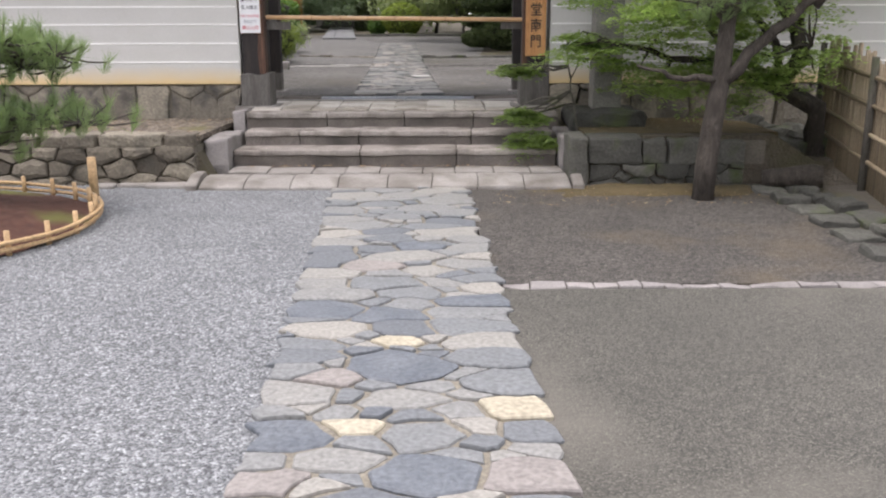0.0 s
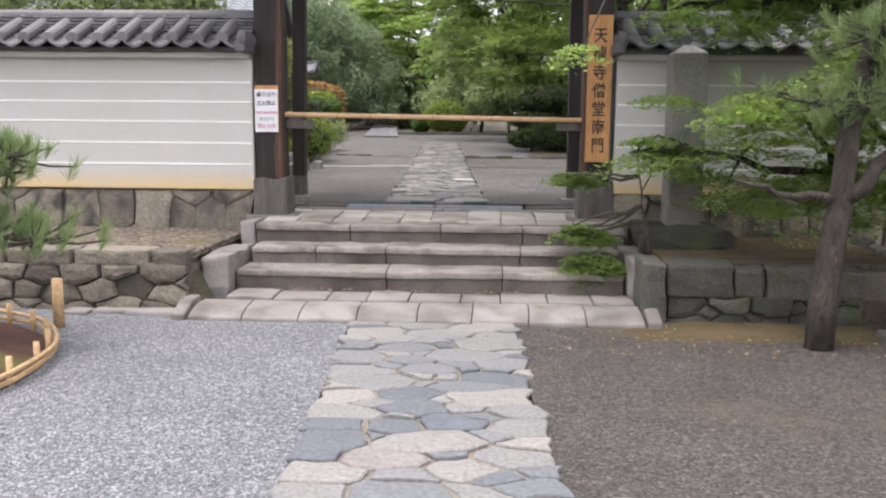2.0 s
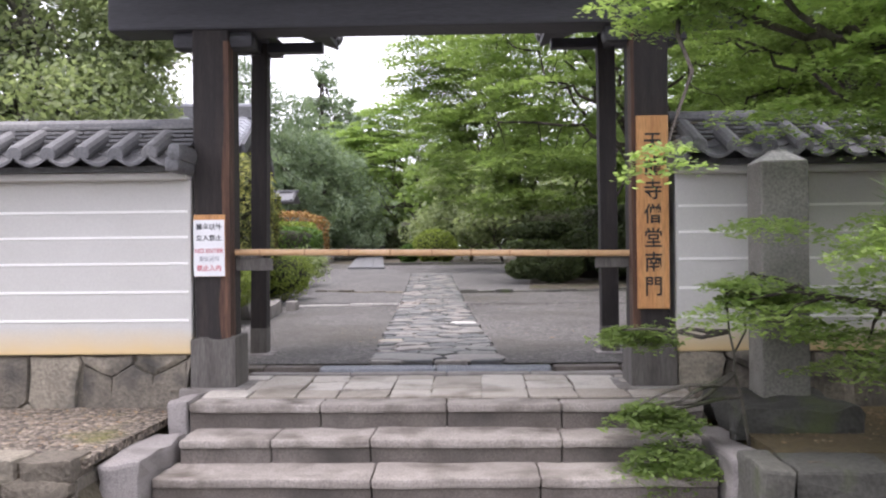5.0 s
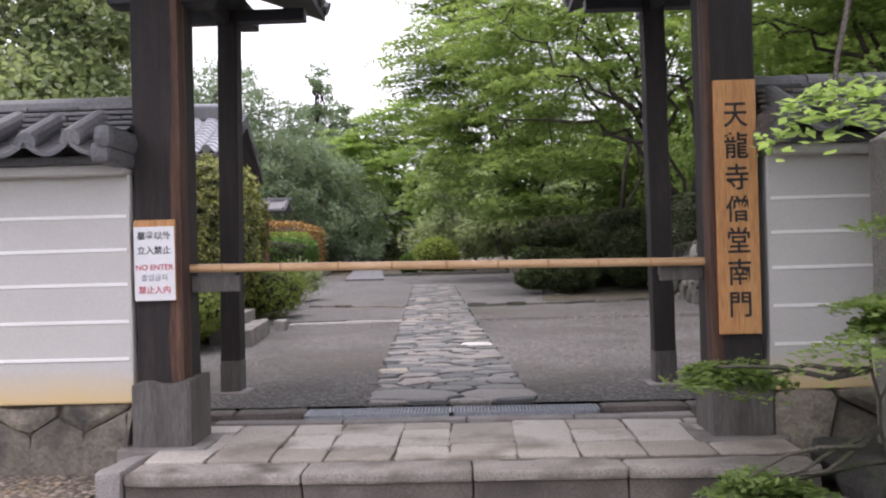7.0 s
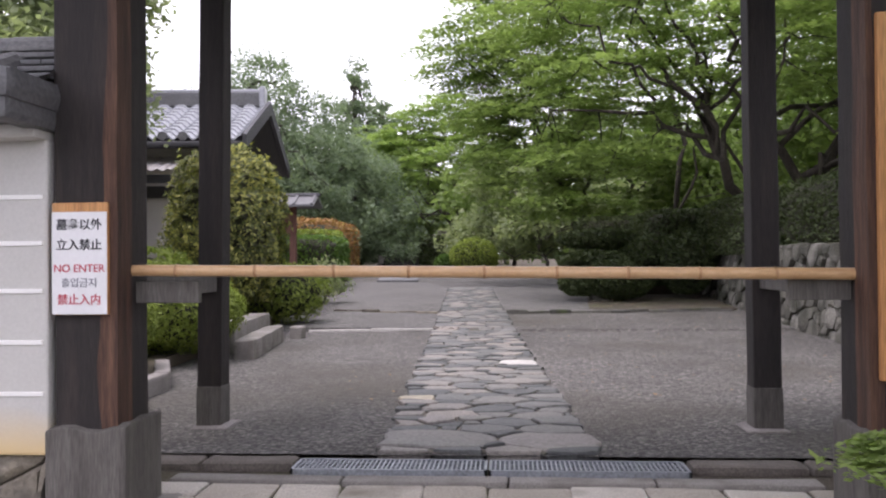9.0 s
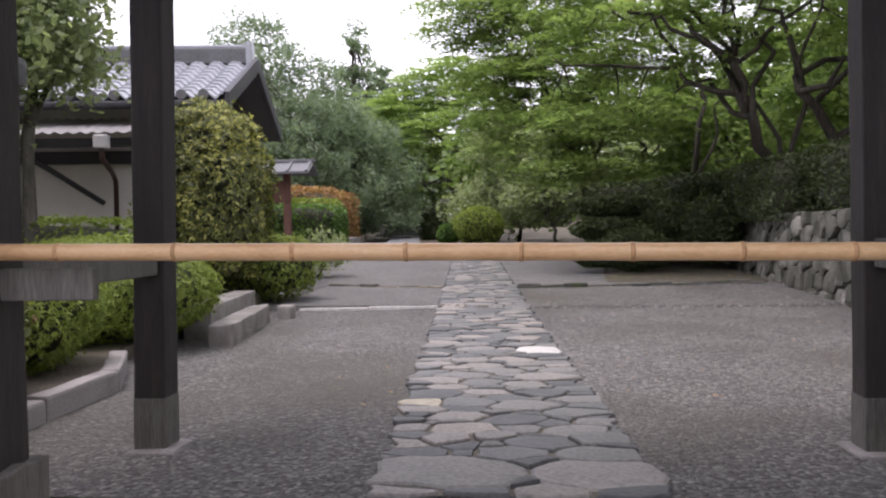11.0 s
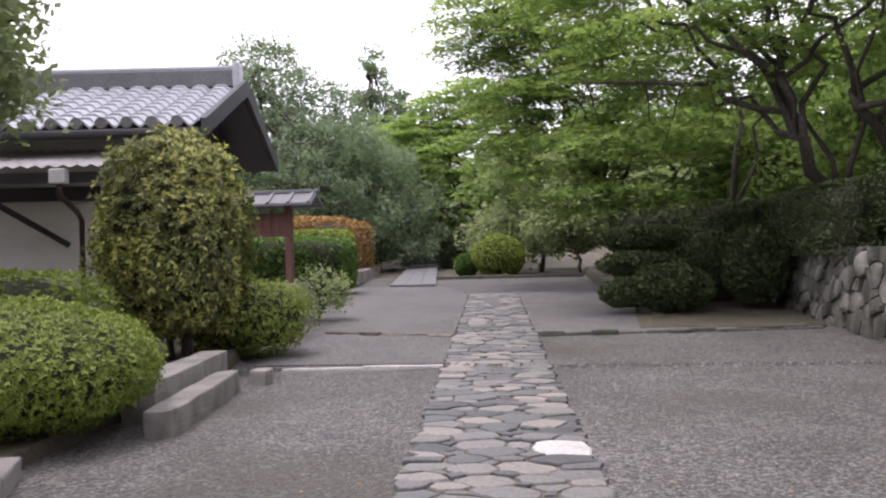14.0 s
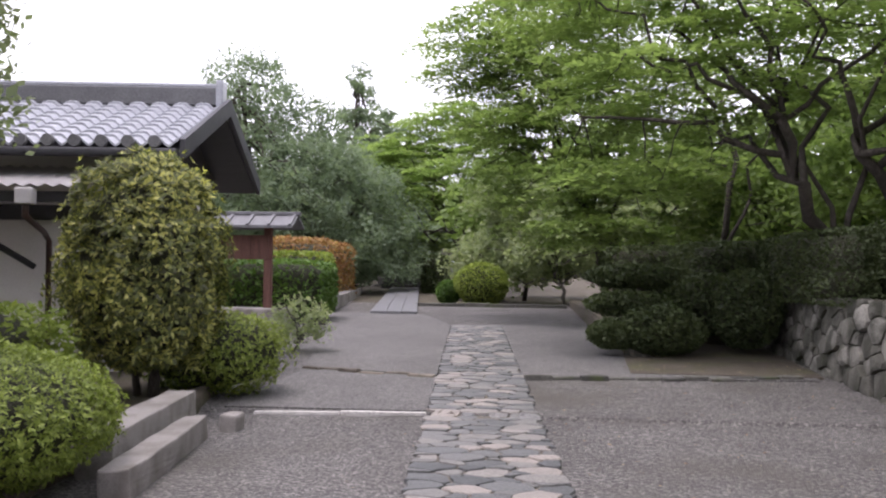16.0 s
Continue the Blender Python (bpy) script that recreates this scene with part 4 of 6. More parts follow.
for a, b in ((-2.66, -2.37), (-3.3, -2.68), (-3.85, -3.32), (-4.5, -3.87), (-5.2, -4.52), (-6, -5.2), (-7.4, -6)):
    part("cap_stone", rough_box(a, b - 0.01, 8.36, 8.66, 0.34, 0.47 + rng.uniform(-0.015, 0.02), 0.03, 0.02, 2), "rubble", cap)

# right low wall of squared blocks
rw = thing("block_wall", "low wall of dark squared mossy stone blocks", "stone wall", kind="structure")
part("core", box_bm(1.36, 3.1, 8.38, 8.7, -0.1, 0.40), "joint", rw, "dark joints")
x = 1.20
for w, z1, y0 in ((0.19, 0.46, 8.22), (0.52, 0.45, 8.27), (0.24, 0.42, 8.31), (0.42, 0.43, 8.27), (0.34, 0.41, 8.29)):
    part("block", rough_box(x, x + w - 0.018, y0, 8.66, 0.19 if x > 1.3 else -0.05, z1, 0.022, 0.024, 3), "dark_stone", rw)
    x += w
stone_face("block_wall_foot", lambda u, v, h: (1.40 + u, 8.33 - h, v), 1.5, 0.20, 0.24, 0.15, 17, "dark_stone", "dark rubble course under the squared blocks", lift=(0.0, 0.06))
tagged(part("terrace_moss", jitter(box_bm(1.4, 3.3, 8.62, 10.0, 0.3, 0.455), 0.01), "moss"), "brown moss on the raised bed", "moss", kind="structure")


# ---- white plastered boundary walls with tiled roofs ----
def plaster_wall(name, x0, x1, label, corner_end):
    """corner_end: the end beside the gate post."""
    w = thing(name, label, "wall", kind="structure")
    y0, y1 = WALL_Y, WALL_Y + 0.52
    part("plaster", box_bm(x0, x1, y0, y1, 0.84, 2.10, bevel=0.012), "plaster_wall", w)
    for z in (1.085, 1.29, 1.495, 1.685, 1.87):
        part("line", box_bm(x0 + 0.02, x1 - 0.02, y0 - 0.006, y0 + 0.004, z - 0.009, z + 0.009, bevel=0.002), "plaster_line", w, "raised white plaster line")
    part("cornice", box_bm(x0, x1, y0 - 0.10, y1 + 0.1, 2.095, 2.15, bevel=0.02), "plaster", w)
    # stone footing
    stone_face("wall_footing", lambda u, v, h: (x0 + u, y0 + 0.015 + 0.05 * v - h, 0.36 + v), x1 - x0, 0.475, 0.30, 0.36, int(abs(x0) * 10), "base_stone", "footing of large tan and grey fitted stones under the plaster", gap=0.008, lift=(0.0, 0.05), tall=True)
    part("footing_core", box_bm(x0, x1, y0 + 0.42, y1, 0.3, 0.838), "joint", w)
    # roof: bedding, flat tiles, round cover tiles, ridge courses
    part("roof_bed", box_bm(x0 - 0.02, x1 + 0.02, y0 - 0.14, y1 + 0.14, 2.15, 2.19), "tile", w)
    mid = (y0 + y1) / 2
    cover_v, cover_f = [], []
    sides = 9
    for yy, rad in ((mid - 0.55, 0.055), (mid - 0.53, 0.062), (mid - 0.50, 0.062), (mid - 0.05, 0.062)):
        zz = 2.255 + (yy - (mid - 0.55)) * 0.42
        for k in range(sides):
            a = math.pi * (k / (sides - 1) * 1.3 - 0.15)
            cover_v.append((math.cos(a) * rad, yy, zz + math.sin(a) * rad))
    for i in range(3):
        for k in range(sides - 1):
            a = i * sides + k
            cover_f.append((a, a + 1, a + 1 + sides, a + sides))
    cover_f.append(tuple(range(sides)))
    cover = raw("cover_tile", cover_v, cover_f, "tile", w, smooth=False)
    cover.location.x = x0 + 0.1
    n = int((x1 - x0) / 0.235)
    fv, ff = [], []
    for row in range(3):
        for k in range(7):
            u = k / 6
            yy0 = mid - 0.56 + row * 0.17
            z = 2.235 + row * 0.075 - 0.05 * math.sin(math.pi * u)
            for dy, dz in ((0, 0.012), (0.24, 0.10), (0, -0.012)):
                fv.append((u * 0.215 - 0.107, yy0 + dy, z + dz))
        o = row * 21
        for k in range(6):
            ff.append((o + 3 * k, o + 3 * k + 3, o + 3 * k + 4, o + 3 * k + 1))
            ff.append((o + 3 * k + 2, o + 3 * k + 5, o + 3 * k + 3, o + 3 * k))
    flat = raw("pan_tile", fv, ff, "tile", w)
    flat.location.x = x0 + 0.1 + 0.117
    for i in range(1, n):
        o = new("cover_tile", cover.data)
        o.parent, o.location = w, (x0 + 0.1 + i * 0.235, rng.uniform(-0.012, 0.012), rng.uniform(-0.006, 0.006))
        o = new("pan_tile", flat.data)
        o.parent, o.location.x = w, x0 + 0.217 + i * 0.235
    part("roof_back", box_bm(x0, x1, mid, mid + 0.52, 2.19, 2.30, bevel=0.02), "tile", w)
    z = 2.335
    for k in range(5):
        hw = 0.27 - k * 0.028
        x = x0 + 0.06 * k
        part("ridge_bed", box_bm(x0, x1, mid - hw + 0.03, mid + hw - 0.03, z - 0.004, z + 0.012), "joint", w)
        while x < x1:
            b = min(x1 + 0.02, x + rng.uniform(0.28, 0.34))
            part("ridge_tile", box_bm(x + 0.002, b - 0.002, mid - hw + rng.uniform(-0.006, 0.006), mid + hw, z + 0.01, z + 0.032, bevel=0.006), "tile", w)
            x = b
        z += 0.034
    x = x0
    while x < x1:
        b = min(x1 + 0.02, x + 0.31)
        bm = bmesh.new()
        bmesh.ops.create_cone(bm, cap_ends=True, segments=14, radius1=0.085, radius2=0.08, depth=b - x - 0.003, matrix=Matrix.Translation(((x + b) / 2, mid, z + 0.015)) @ Matrix.Rotation(math.pi / 2, 4, "Y"))
        for v in bm.verts:
            v.co.z = max(v.co.z, z - 0.01)
            v.co.z = z + (v.co.z - z) * 0.75
        part("ridge_cap", bm, "tile", w, smooth=False)
        x = b
    ex = x1 if corner_end > 0 else x0
    bm = bmesh.new()
    box(bm, ex - 0.07, ex + 0.03, mid - 0.6, mid + 0.55, 2.13, 2.24, bevel=0.03)
    box(bm, ex - 0.05, ex + 0.05, mid - 0.62, mid - 0.2, 2.2, 2.33, bevel=0.05)
    part("verge_tile", bm, "tile", w)
    return w


def plaster_material():
    """White plaster that turns ochre towards its worn foot."""
    m = M["plaster"].copy()
    m.name = "plaster_wall"
    nodes, links = m.node_tree.nodes, m.node_tree.links
    bsdf = nodes["Principled BSDF"]
    old = bsdf.inputs["Base Color"].links[0].from_socket
    geo = nodes.new("ShaderNodeNewGeometry")
    sep = nodes.new("ShaderNodeSeparateXYZ")
    links.new(geo.outputs["Position"], sep.inputs[0])
    wob = nodes.new("ShaderNodeTexNoise")
    wob.inputs["Scale"].default_value, wob.inputs["Detail"].default_value = 3.0, 6
    links.new(geo.outputs["Position"], wob.inputs["Vector"])
    add = nodes.new("ShaderNodeMath")
    add.operation, add.inputs[1].default_value = "MULTIPLY_ADD", -0.12
    links.new(wob.outputs[0], add.inputs[0])
    links.new(sep.outputs[2], add.inputs[2])
    rng_node = nodes.new("ShaderNodeMapRange")
    rng_node.inputs[1].default_value, rng_node.inputs[2].default_value = 0.98, 0.80
    links.new(add.outputs[0], rng_node.inputs[0])
    mix = nodes.new("ShaderNodeMix")
    mix.data_type = "RGBA"
    mix.inputs[7].default_value = (0.66, 0.50, 0.27, 1)
    links.new(rng_node.outputs[0], mix.inputs[0])
    links.new(old, mix.inputs[6])
    links.new(mix.outputs[2], bsdf.inputs["Base Color"])
    return m


M["plaster_wall"] = plaster_material()
plaster_wall("wall_west", -7.5, -2.27, "white plastered wall with five raised lines under grey roof tiles", 1)
plaster_wall("wall_east", 1.20, 6.2, "white plastered wall with raised lines under grey roof tiles", -1)


# ---- the gate ----
gate = thing("gate", "dark weathered wooden temple gate with tiled roof", "gate")


def worn_post(x0, x1, y0, y1, z0, z1, mat="old_wood", bevel=0.012):
    bm = box_bm(x0, x1, y0, y1, z0, z1, bevel=bevel)
    bmesh.ops.subdivide_edges(bm, edges=[e for e in bm.edges if e.calc_length() > 1], cuts=14)
    return jitter(bm, 0.004, 3)


def lean_in(bm, by=0.012):
    for v in bm.verts:
        v.co.x += by * (v.co.z - 2.2)
    return bm


for sgn, x0, x1 in ((1, -2.25, -1.99), (-1, 0.90, 1.16)):
    inner_x = x1 if sgn > 0 else x0
    p = part("post", worn_post(x0, x1, GATE_Y, GATE_Y + 0.30, 0.60, 3.3), "old_wood", gate)
    # bare reddish timber on the inner corner, where the dark coat has weathered off
    a, b = (inner_x - 0.035, inner_x + 0.004) if sgn > 0 else (inner_x - 0.004, inner_x + 0.02)
    bm = worn_post(a, b, GATE_Y - 0.004, GATE_Y + 0.13, 0.9, 3.1, bevel=0.002)
    for v in bm.verts:
        if (v.co.x - (a + b) / 2) * sgn < 0:
            v.co.x -= sgn * max(0.0, 0.035 + 0.045 * noise.noise(Vector((v.co.z * 3.0, 4.0, sgn)))) * max(0.0, min(1.0, (2.5 - v.co.z) / 0.9))
    part("bare_edge", bm, "bare_wood", p, "weathered reddish bare timber")
    s = bmesh.new()
    box(s, x0 - 0.025, x1 + 0.045 if sgn > 0 else x1 + 0.04, GATE_Y - 0.03, GATE_Y + 0.33, 0.58, 0.955, bevel=0.008)
    bmesh.ops.subdivide_edges(s, edges=[e for e in s.edges if e.calc_length() > 0.2], cuts=5, use_grid_fill=True)
    for v in s.verts:
        if v.co.z > 0.9:
            v.co.z += 0.011 * math.sin(v.co.x * 28) + 0.006 * math.sin(v.co.y * 40)
    part("post_sleeve", s, "grey_wood", gate, "grey weathered timber sleeve at the post foot")
for x0, x1, by in ((-2.24, -2.095, 0.012), (0.905, 1.06, -0.006)):
    part("rear_post", lean_in(worn_post(x0, x1, 11.66, 11.82, 0.85, 3.5), by), "old_wood", gate)
    part("rear_post_foot", lean_in(box_bm(x0 - 0.002, x1 + 0.002, 11.658, 11.822, 0.64, 0.88, bevel=0.004), by), "grey_wood", gate, "grey weathered foot")
    part("foot_stone", rough_box(x0 - 0.05, x1 + 0.04, 11.60, 11.88, 0.5, 0.655, 0.03, 0.008, 1), "step_stone", gate)
    c = (x0 + x1) / 2
    for z in (1.50, 3.43):
        part("tie_beam", box_bm(c - 0.035, c + 0.035, GATE_Y + 0.25, 11.75, z - 0.07, z + 0.05, bevel=0.008), "grey_wood" if z < 2 else "beam_wood", gate)
part("lintel", box_bm(-2.86, 1.78, GATE_Y - 0.02, GATE_Y + 0.30, 3.18, 3.62, bevel=0.02), "beam_wood", gate)
part("bracket", box_bm(-2.42, -1.82, GATE_Y + 0.05, GATE_Y + 0.25, 3.06, 3.19, bevel=0.05), "beam_wood", gate)
part("bracket", box_bm(0.72, 1.32, GATE_Y + 0.05, GATE_Y + 0.25, 3.06, 3.19, bevel=0.05), "beam_wood", gate)
# main roof
for s in (-1, 1):
    m = Matrix.Translation((0, GATE_Y + 0.15, 0))
    bm = bmesh.new()
    vs = [bm.verts.new(m @ Vector((x, s * y, z))) for x in (-3.15, 2.05) for y, z in ((0, 4.55), (1.25, 3.78), (1.25, 3.72), (0, 4.45))]
    for q in ((0, 1, 2, 3), (7, 6, 5, 4), (0, 4, 5, 1), (1, 5, 6, 2), (2, 6, 7, 3), (3, 7, 4, 0)):
        bm.faces.new([vs[i] for i in q])
    bmesh.ops.recalc_face_normals(bm, faces=bm.faces)
    part("roof_board", bm, "beam_wood", gate)
    for i in range(26):
        x = -3.0 + i * 0.195
        bm = bmesh.new()
        box(bm, -0.025, 0.025, 0.05, 1.42, -0.03, 0.03)
        bmesh.ops.transform(bm, matrix=Matrix.Translation((x, GATE_Y + 0.15, 4.42)) @ (Matrix.Rotation(math.pi, 4, "Z") if s < 0 else Matrix.Identity(4)) @ Matrix.Rotation(-0.552, 4, "X"), verts=bm.verts)
        part("rafter", bm, "beam_wood", gate)
        bm = bmesh.new()
        bmesh.ops.create_cone(bm, cap_ends=True, segments=10, radius1=0.065, radius2=0.065, depth=1.55,
                              matrix=Matrix.Translation((x, GATE_Y + 0.15 + s * 0.66, 4.24)) @ Matrix.Rotation(s * (math.pi / 2 + 0.552), 4, "X"))
        part("roof_tile", bm, "tile", gate)
part("ridge", box_bm(-3.1, 2.0, GATE_Y, GATE_Y + 0.3, 4.5, 4.85, bevel=0.04), "tile", gate)
# small roofs over the rear struts
for cx in (-2.13, 1.035):
    for s in (-1, 1):
        bm = bmesh.new()
        vs = [bm.verts.new((cx + s * x, y, z)) for y in (10.5, 12.35) for x, z in ((0, 3.86), (0.6, 3.60), (0.6, 3.54), (0, 3.76))]
        for q in ((0, 1, 2, 3), (7, 6, 5, 4), (0, 4, 5, 1), (1, 5, 6, 2), (2, 6, 7, 3), (3, 7, 4, 0)):
            bm.faces.new([vs[i] for i in q])
        bmesh.ops.recalc_face_normals(bm, faces=bm.faces)
        part("side_roof_board", bm, "beam_wood", gate)
        for i in range(8):
            y = 10.7 + i * 0.23
            bm = bmesh.new()
            bmesh.ops.create_cone(bm, cap_ends=True, segments=10, radius1=0.055, radius2=0.055, depth=0.66,
                                  matrix=Matrix.Translation((cx + s * 0.33, y, 3.76)) @ Matrix.Rotation(s * (math.pi / 2 + 0.41), 4, "Y"))
            part("side_roof_tile", bm, "tile", gate)
    part("side_beam", box_bm(cx - 0.07, cx + 0.07, 10.4, 12.3, 3.46, 3.60, bevel=0.01), "beam_wood", gate)
    part("side_ridge", box_bm(cx - 0.08, cx + 0.08, 10.5, 12.4, 3.82, 4.0, bevel=0.03), "tile", gate)
    part("side_arm", box_bm(cx - 0.55, cx + 0.55, 11.68, 11.80, 3.38, 3.47, bevel=0.01), "beam_wood", gate)

# bamboo barrier pole
pole = thing("bamboo_pole", "tan bamboo barrier pole across the gateway", "barrier pole")
PY, PZ = 10.19, 1.555


def pole_z(x):
    return PZ - 0.012 * (x + 0.5)


x, r = -2.02, 0.0262
nodes_x = [-2.02, -1.80, -1.47, -1.145, -0.84, -0.535, -0.248, 0.032, 0.31, 0.60, 0.92]
for a, b in zip(nodes_x, nodes_x[1:]):
    pts = [(a + (b - a) * s, PY, pole_z(a + (b - a) * s)) for s in (0, 0.03, 0.08, 0.5, 0.92, 0.97, 1)]
    tube("cane", pts, [0.0235, 0.024, 0.0235, 0.0232, 0.0235, 0.0242, 0.0245], "bamboo", pole, sides=20)
    tube("node_ring", [(b - 0.006, PY, pole_z(b)), (b - 0.002, PY, pole_z(b)), (b + 0.002, PY, pole_z(b)), (b + 0.006, PY, pole_z(b))], [0.0247, 0.0262, 0.0262, 0.0242], "bamboo_ring", pole, "darker growth ring", sides=20)
for x0, x1 in ((-1.99, -1.72), (0.66, 0.90)):
    tagged(part("pole_bracket", box_bm(x0, x1, PY + 0.03, PY + 0.07, PZ - 0.12, PZ - 0.03, bevel=0.006), "grey_wood"), "grey wooden bracket on the gate post holding the pole", "bracket")


# ---- lettering ----
def lettering(text, size, m, material, parent, label="", align="CENTER", name="lettering", fat=0.0, wide=1.0):
    cu = bpy.data.curves.new(name, "FONT")
    cu.body, cu.size, cu.align_x, cu.align_y, cu.extrude, cu.offset = text, size, align, "CENTER", 0.0012, fat
    tmp = new(name, cu)
    bpy.context.view_layer.update()
    me = bpy.data.meshes.new_from_object(tmp.evaluated_get(bpy.context.evaluated_depsgraph_get()))
    bpy.data.objects.remove(tmp)
    me.materials.append(M[material])
    ob = new(name, me)
    ob.parent = parent
    ob.matrix_basis = m @ Matrix.Diagonal((wide, 1, 1, 1))
    return tagged(ob, label)


board = thing("name_board", "tall orange-brown wooden name board with brushed black characters", "sign board")
part("plank", box_bm(0.925, 1.150, GATE_Y - 0.035, GATE_Y - 0.006, 1.145, 2.51, bevel=0.006), "board_wood", board)
for i, ch in enumerate("天龍寺僧堂南門"):
    lettering(ch, 0.15, pose(1.038, GATE_Y - 0.037, 2.315 - i * 0.170, 90, 0, 0), "ink", board, name="character", fat=0.0018, wide=0.88)
notice = thing("notice_sign", "white no-entry notice on a thin board on the gate post", "sign")
part("backing", box_bm(-2.247, -2.018, GATE_Y - 0.02, GATE_Y - 0.003, 1.400, 1.845, bevel=0.003), "board_wood", notice, "thin tan wooden backing")
part("panel", box_bm(-2.245, -2.020, GATE_Y - 0.026, GATE_Y - 0.0205, 1.402, 1.808, bevel=0.002), "sign_white", notice)
for txt, z, s, c, f in (("墓参以外", 1.755, 0.047, "sign_black", 0.0005), ("立入禁止", 1.675, 0.047, "sign_black", 0.0005), ("NO ENTER", 1.583, 0.043, "sign_red", 0.0002), ("출입금지", 1.525, 0.040, "sign_grey", 0.0), ("禁止入内", 1.458, 0.045, "sign_red", 0.0005)):
    lettering(txt, s, pose(-2.1325, GATE_Y - 0.0275, z, 90), c, notice, name="line", fat=f)

# ---- forecourt things ----
pillar = thing("stone_pillar", "tall dark square stone marker with worn carved characters", "stone pillar")
bm = box_bm(1.60, 1.90, 9.42, 9.72, 0.60, 2.12, bevel=0.015)
bmesh.ops.subdivide_edges(bm, edges=[e for e in bm.edges if e.calc_length() > 0.2], cuts=8, use_grid_fill=True)
part("shaft", jitter(bm, 0.006, 5), "pillar_stone", pillar)
bm = box_bm(1.605, 1.895, 9.425, 9.715, 2.115, 2.20, bevel=0.01)
for v in bm.verts:
    if v.co.z > 2.17:
        v.co.x, v.co.y = 1.75 + (v.co.x - 1.75) * 0.35, 9.57 + (v.co.y - 9.57) * 0.35
part("cap", bm, "white_stone", pillar, "pale pointed top")
part("base", rough_box(1.33, 2.12, 9.1, 9.9, 0.40, 0.62, 0.08, 0.05, 3), "dark_stone", pillar, "dark rough rock base")
for i in range(7):
    part("carving", rough_box(1.715, 1.785, 9.4265, 9.44, 1.90 - i * 0.19 - 0.05, 1.90 - i * 0.19 + 0.04, 0.002, 0.004, 1), "dark_stone", pillar, "worn carved character")

# bamboo fence to the right
fence = thing("bamboo_fence", "old weathered bamboo picket fence tied with dark cord", "fence")
f0, f1 = Vector((3.33, 5.6, 0.02)), Vector((3.92, 9.1, 0.18))
n = 52
for i in range(n):
    p = f0.lerp(f1, i / (n - 1))
    h = 1.12 + rng.uniform(-0.12, 0.08)
    tube("picket", [p, p + Vector((rng.normal(0, 0.01), rng.normal(0, 0.01), h))], [0.022, 0.019], "bamboo_old", fence, sides=7)
for i in (0, 26, 51):
    p = f0.lerp(f1, i / (n - 1)) + Vector((-0.05, 0, 0))
    tube("post", [p, p + Vector((0, 0, 1.12))], [0.035, 0.032], "bark_grey", fence, "dark post", sides=8)
for z in (0.25, 0.48, 0.72, 0.95):
    tube("rail", [f0 + Vector((-0.035, 0, z)), f1 + Vector((-0.035, 0, z))], [0.02, 0.02], "bamboo_old", fence, sides=7)

# edging stones and a fallen log by the fence
for i, (x, y) in enumerate(((2.95, 7.85), (2.98, 7.45), (2.98, 7.0), (2.98, 6.55), (2.95, 6.1), (2.92, 5.6))):
    tagged(part("edging_stone", rough_box(x - 0.12, x + 0.16, y - 0.15, y + 0.13, -0.06, 0.025 + rng.uniform(0, 0.03), 0.03, 0.035, 2), "dark_stone"), "flat dark edging stone with moss", "stone", "edging stones by the fence")
for i, (x, y) in enumerate(((3.30, 8.0), (3.32, 7.6), (3.34, 7.15), (3.33, 6.7), (3.30, 6.25))):
    tagged(part("ditch_stone", rough_box(x - 0.10, x + 0.12, y - 0.2, y + 0.18, -0.08, 0.035 + rng.uniform(0, 0.05), 0.03, 0.05, 3), "dark_stone"), "dark mossy stone along the fence ditch", "stone", "stones along the ditch")
tube_log = thing("log", "dark rotting log on the ground", "log")
tube("wood", crooked((3.0, 8.12, 0.08), (3.5, 7.95, 0.12), 6, 0.1), [0.08, 0.09, 0.085, 0.095, 0.10, 0.12, 0.10], "bark", tube_log, sides=10)
for i in range(7):
    x, y = 3.3 + rng.uniform(0, 0.7), 8.5 + rng.uniform(0, 1.3)
    tagged(part("rock", jitter(rough_box(x - 0.18, x + 0.18, y - 0.15, y + 0.15, 0.1, 0.42 + rng.uniform(-0.1, 0.1), 0.06, 0.05, 2), 0.04), "dark_stone"), "dark rough garden rock", "rock", "rocks by the fence")

# strip of flat stones between drive and gravel
strip = thing("stone_strip", "row of flat pale stones across the drive edge", "paving", kind="structure")
x = 0.36
while x < 4.2:
    w = rng.uniform(0.12, 0.3)
    part("strip_stone", rough_box(x, x + w - 0.008, 4.885 + rng.uniform(-0.02, 0.02), 4.985 + rng.uniform(-0.03, 0.01), -0.05, 0.006 + rng.uniform(0, 0.006), 0.008, 0.022, 2), "step_stone", strip)
    x += w

# planting bed with bamboo edging
bed = thing("planting_bed", "round bed of red-brown needle litter", "planting bed")
bm = bmesh.new()
bmesh.ops.create_circle(bm, cap_ends=True, segments=48, radius=1.52)
bmesh.ops.inset_region(bm, faces=list(bm.faces), thickness=0.5)
bmesh.ops.triangulate(bm, faces=list(bm.faces))
bmesh.ops.subdivide_edges(bm, edges=list(bm.edges), cuts=3, use_grid_fill=True)
for v in bm.verts:
    d = min(1, v.co.length / 1.52)
    v.co.z = 0.02 + 0.16 * (1 - d * d) + 0.02 * noise.noise(v.co * 5)
    v.co.x, v.co.y = v.co.x - 4.22, v.co.y * 0.98 + 6.42
part("litter", bm, "needle_litter", bed, smooth=True)
edging = thing("bamboo_edging", "low edging of split bamboo tied to pegs round the bed", "edging")
for k, z in enumerate((0.045, 0.095)):
    pts = [(-4.22 + (1.55 + 0.01 * k) * math.cos(a), 6.42 + 1.52 * math.sin(a), z + 0.006 * math.sin(9 * a + k)) for a in [math.radians(d) for d in range(-100, 105, 5)]]
    tube("cane", pts, [0.016] * len(pts), "bamboo_edge", edging, sides=8)
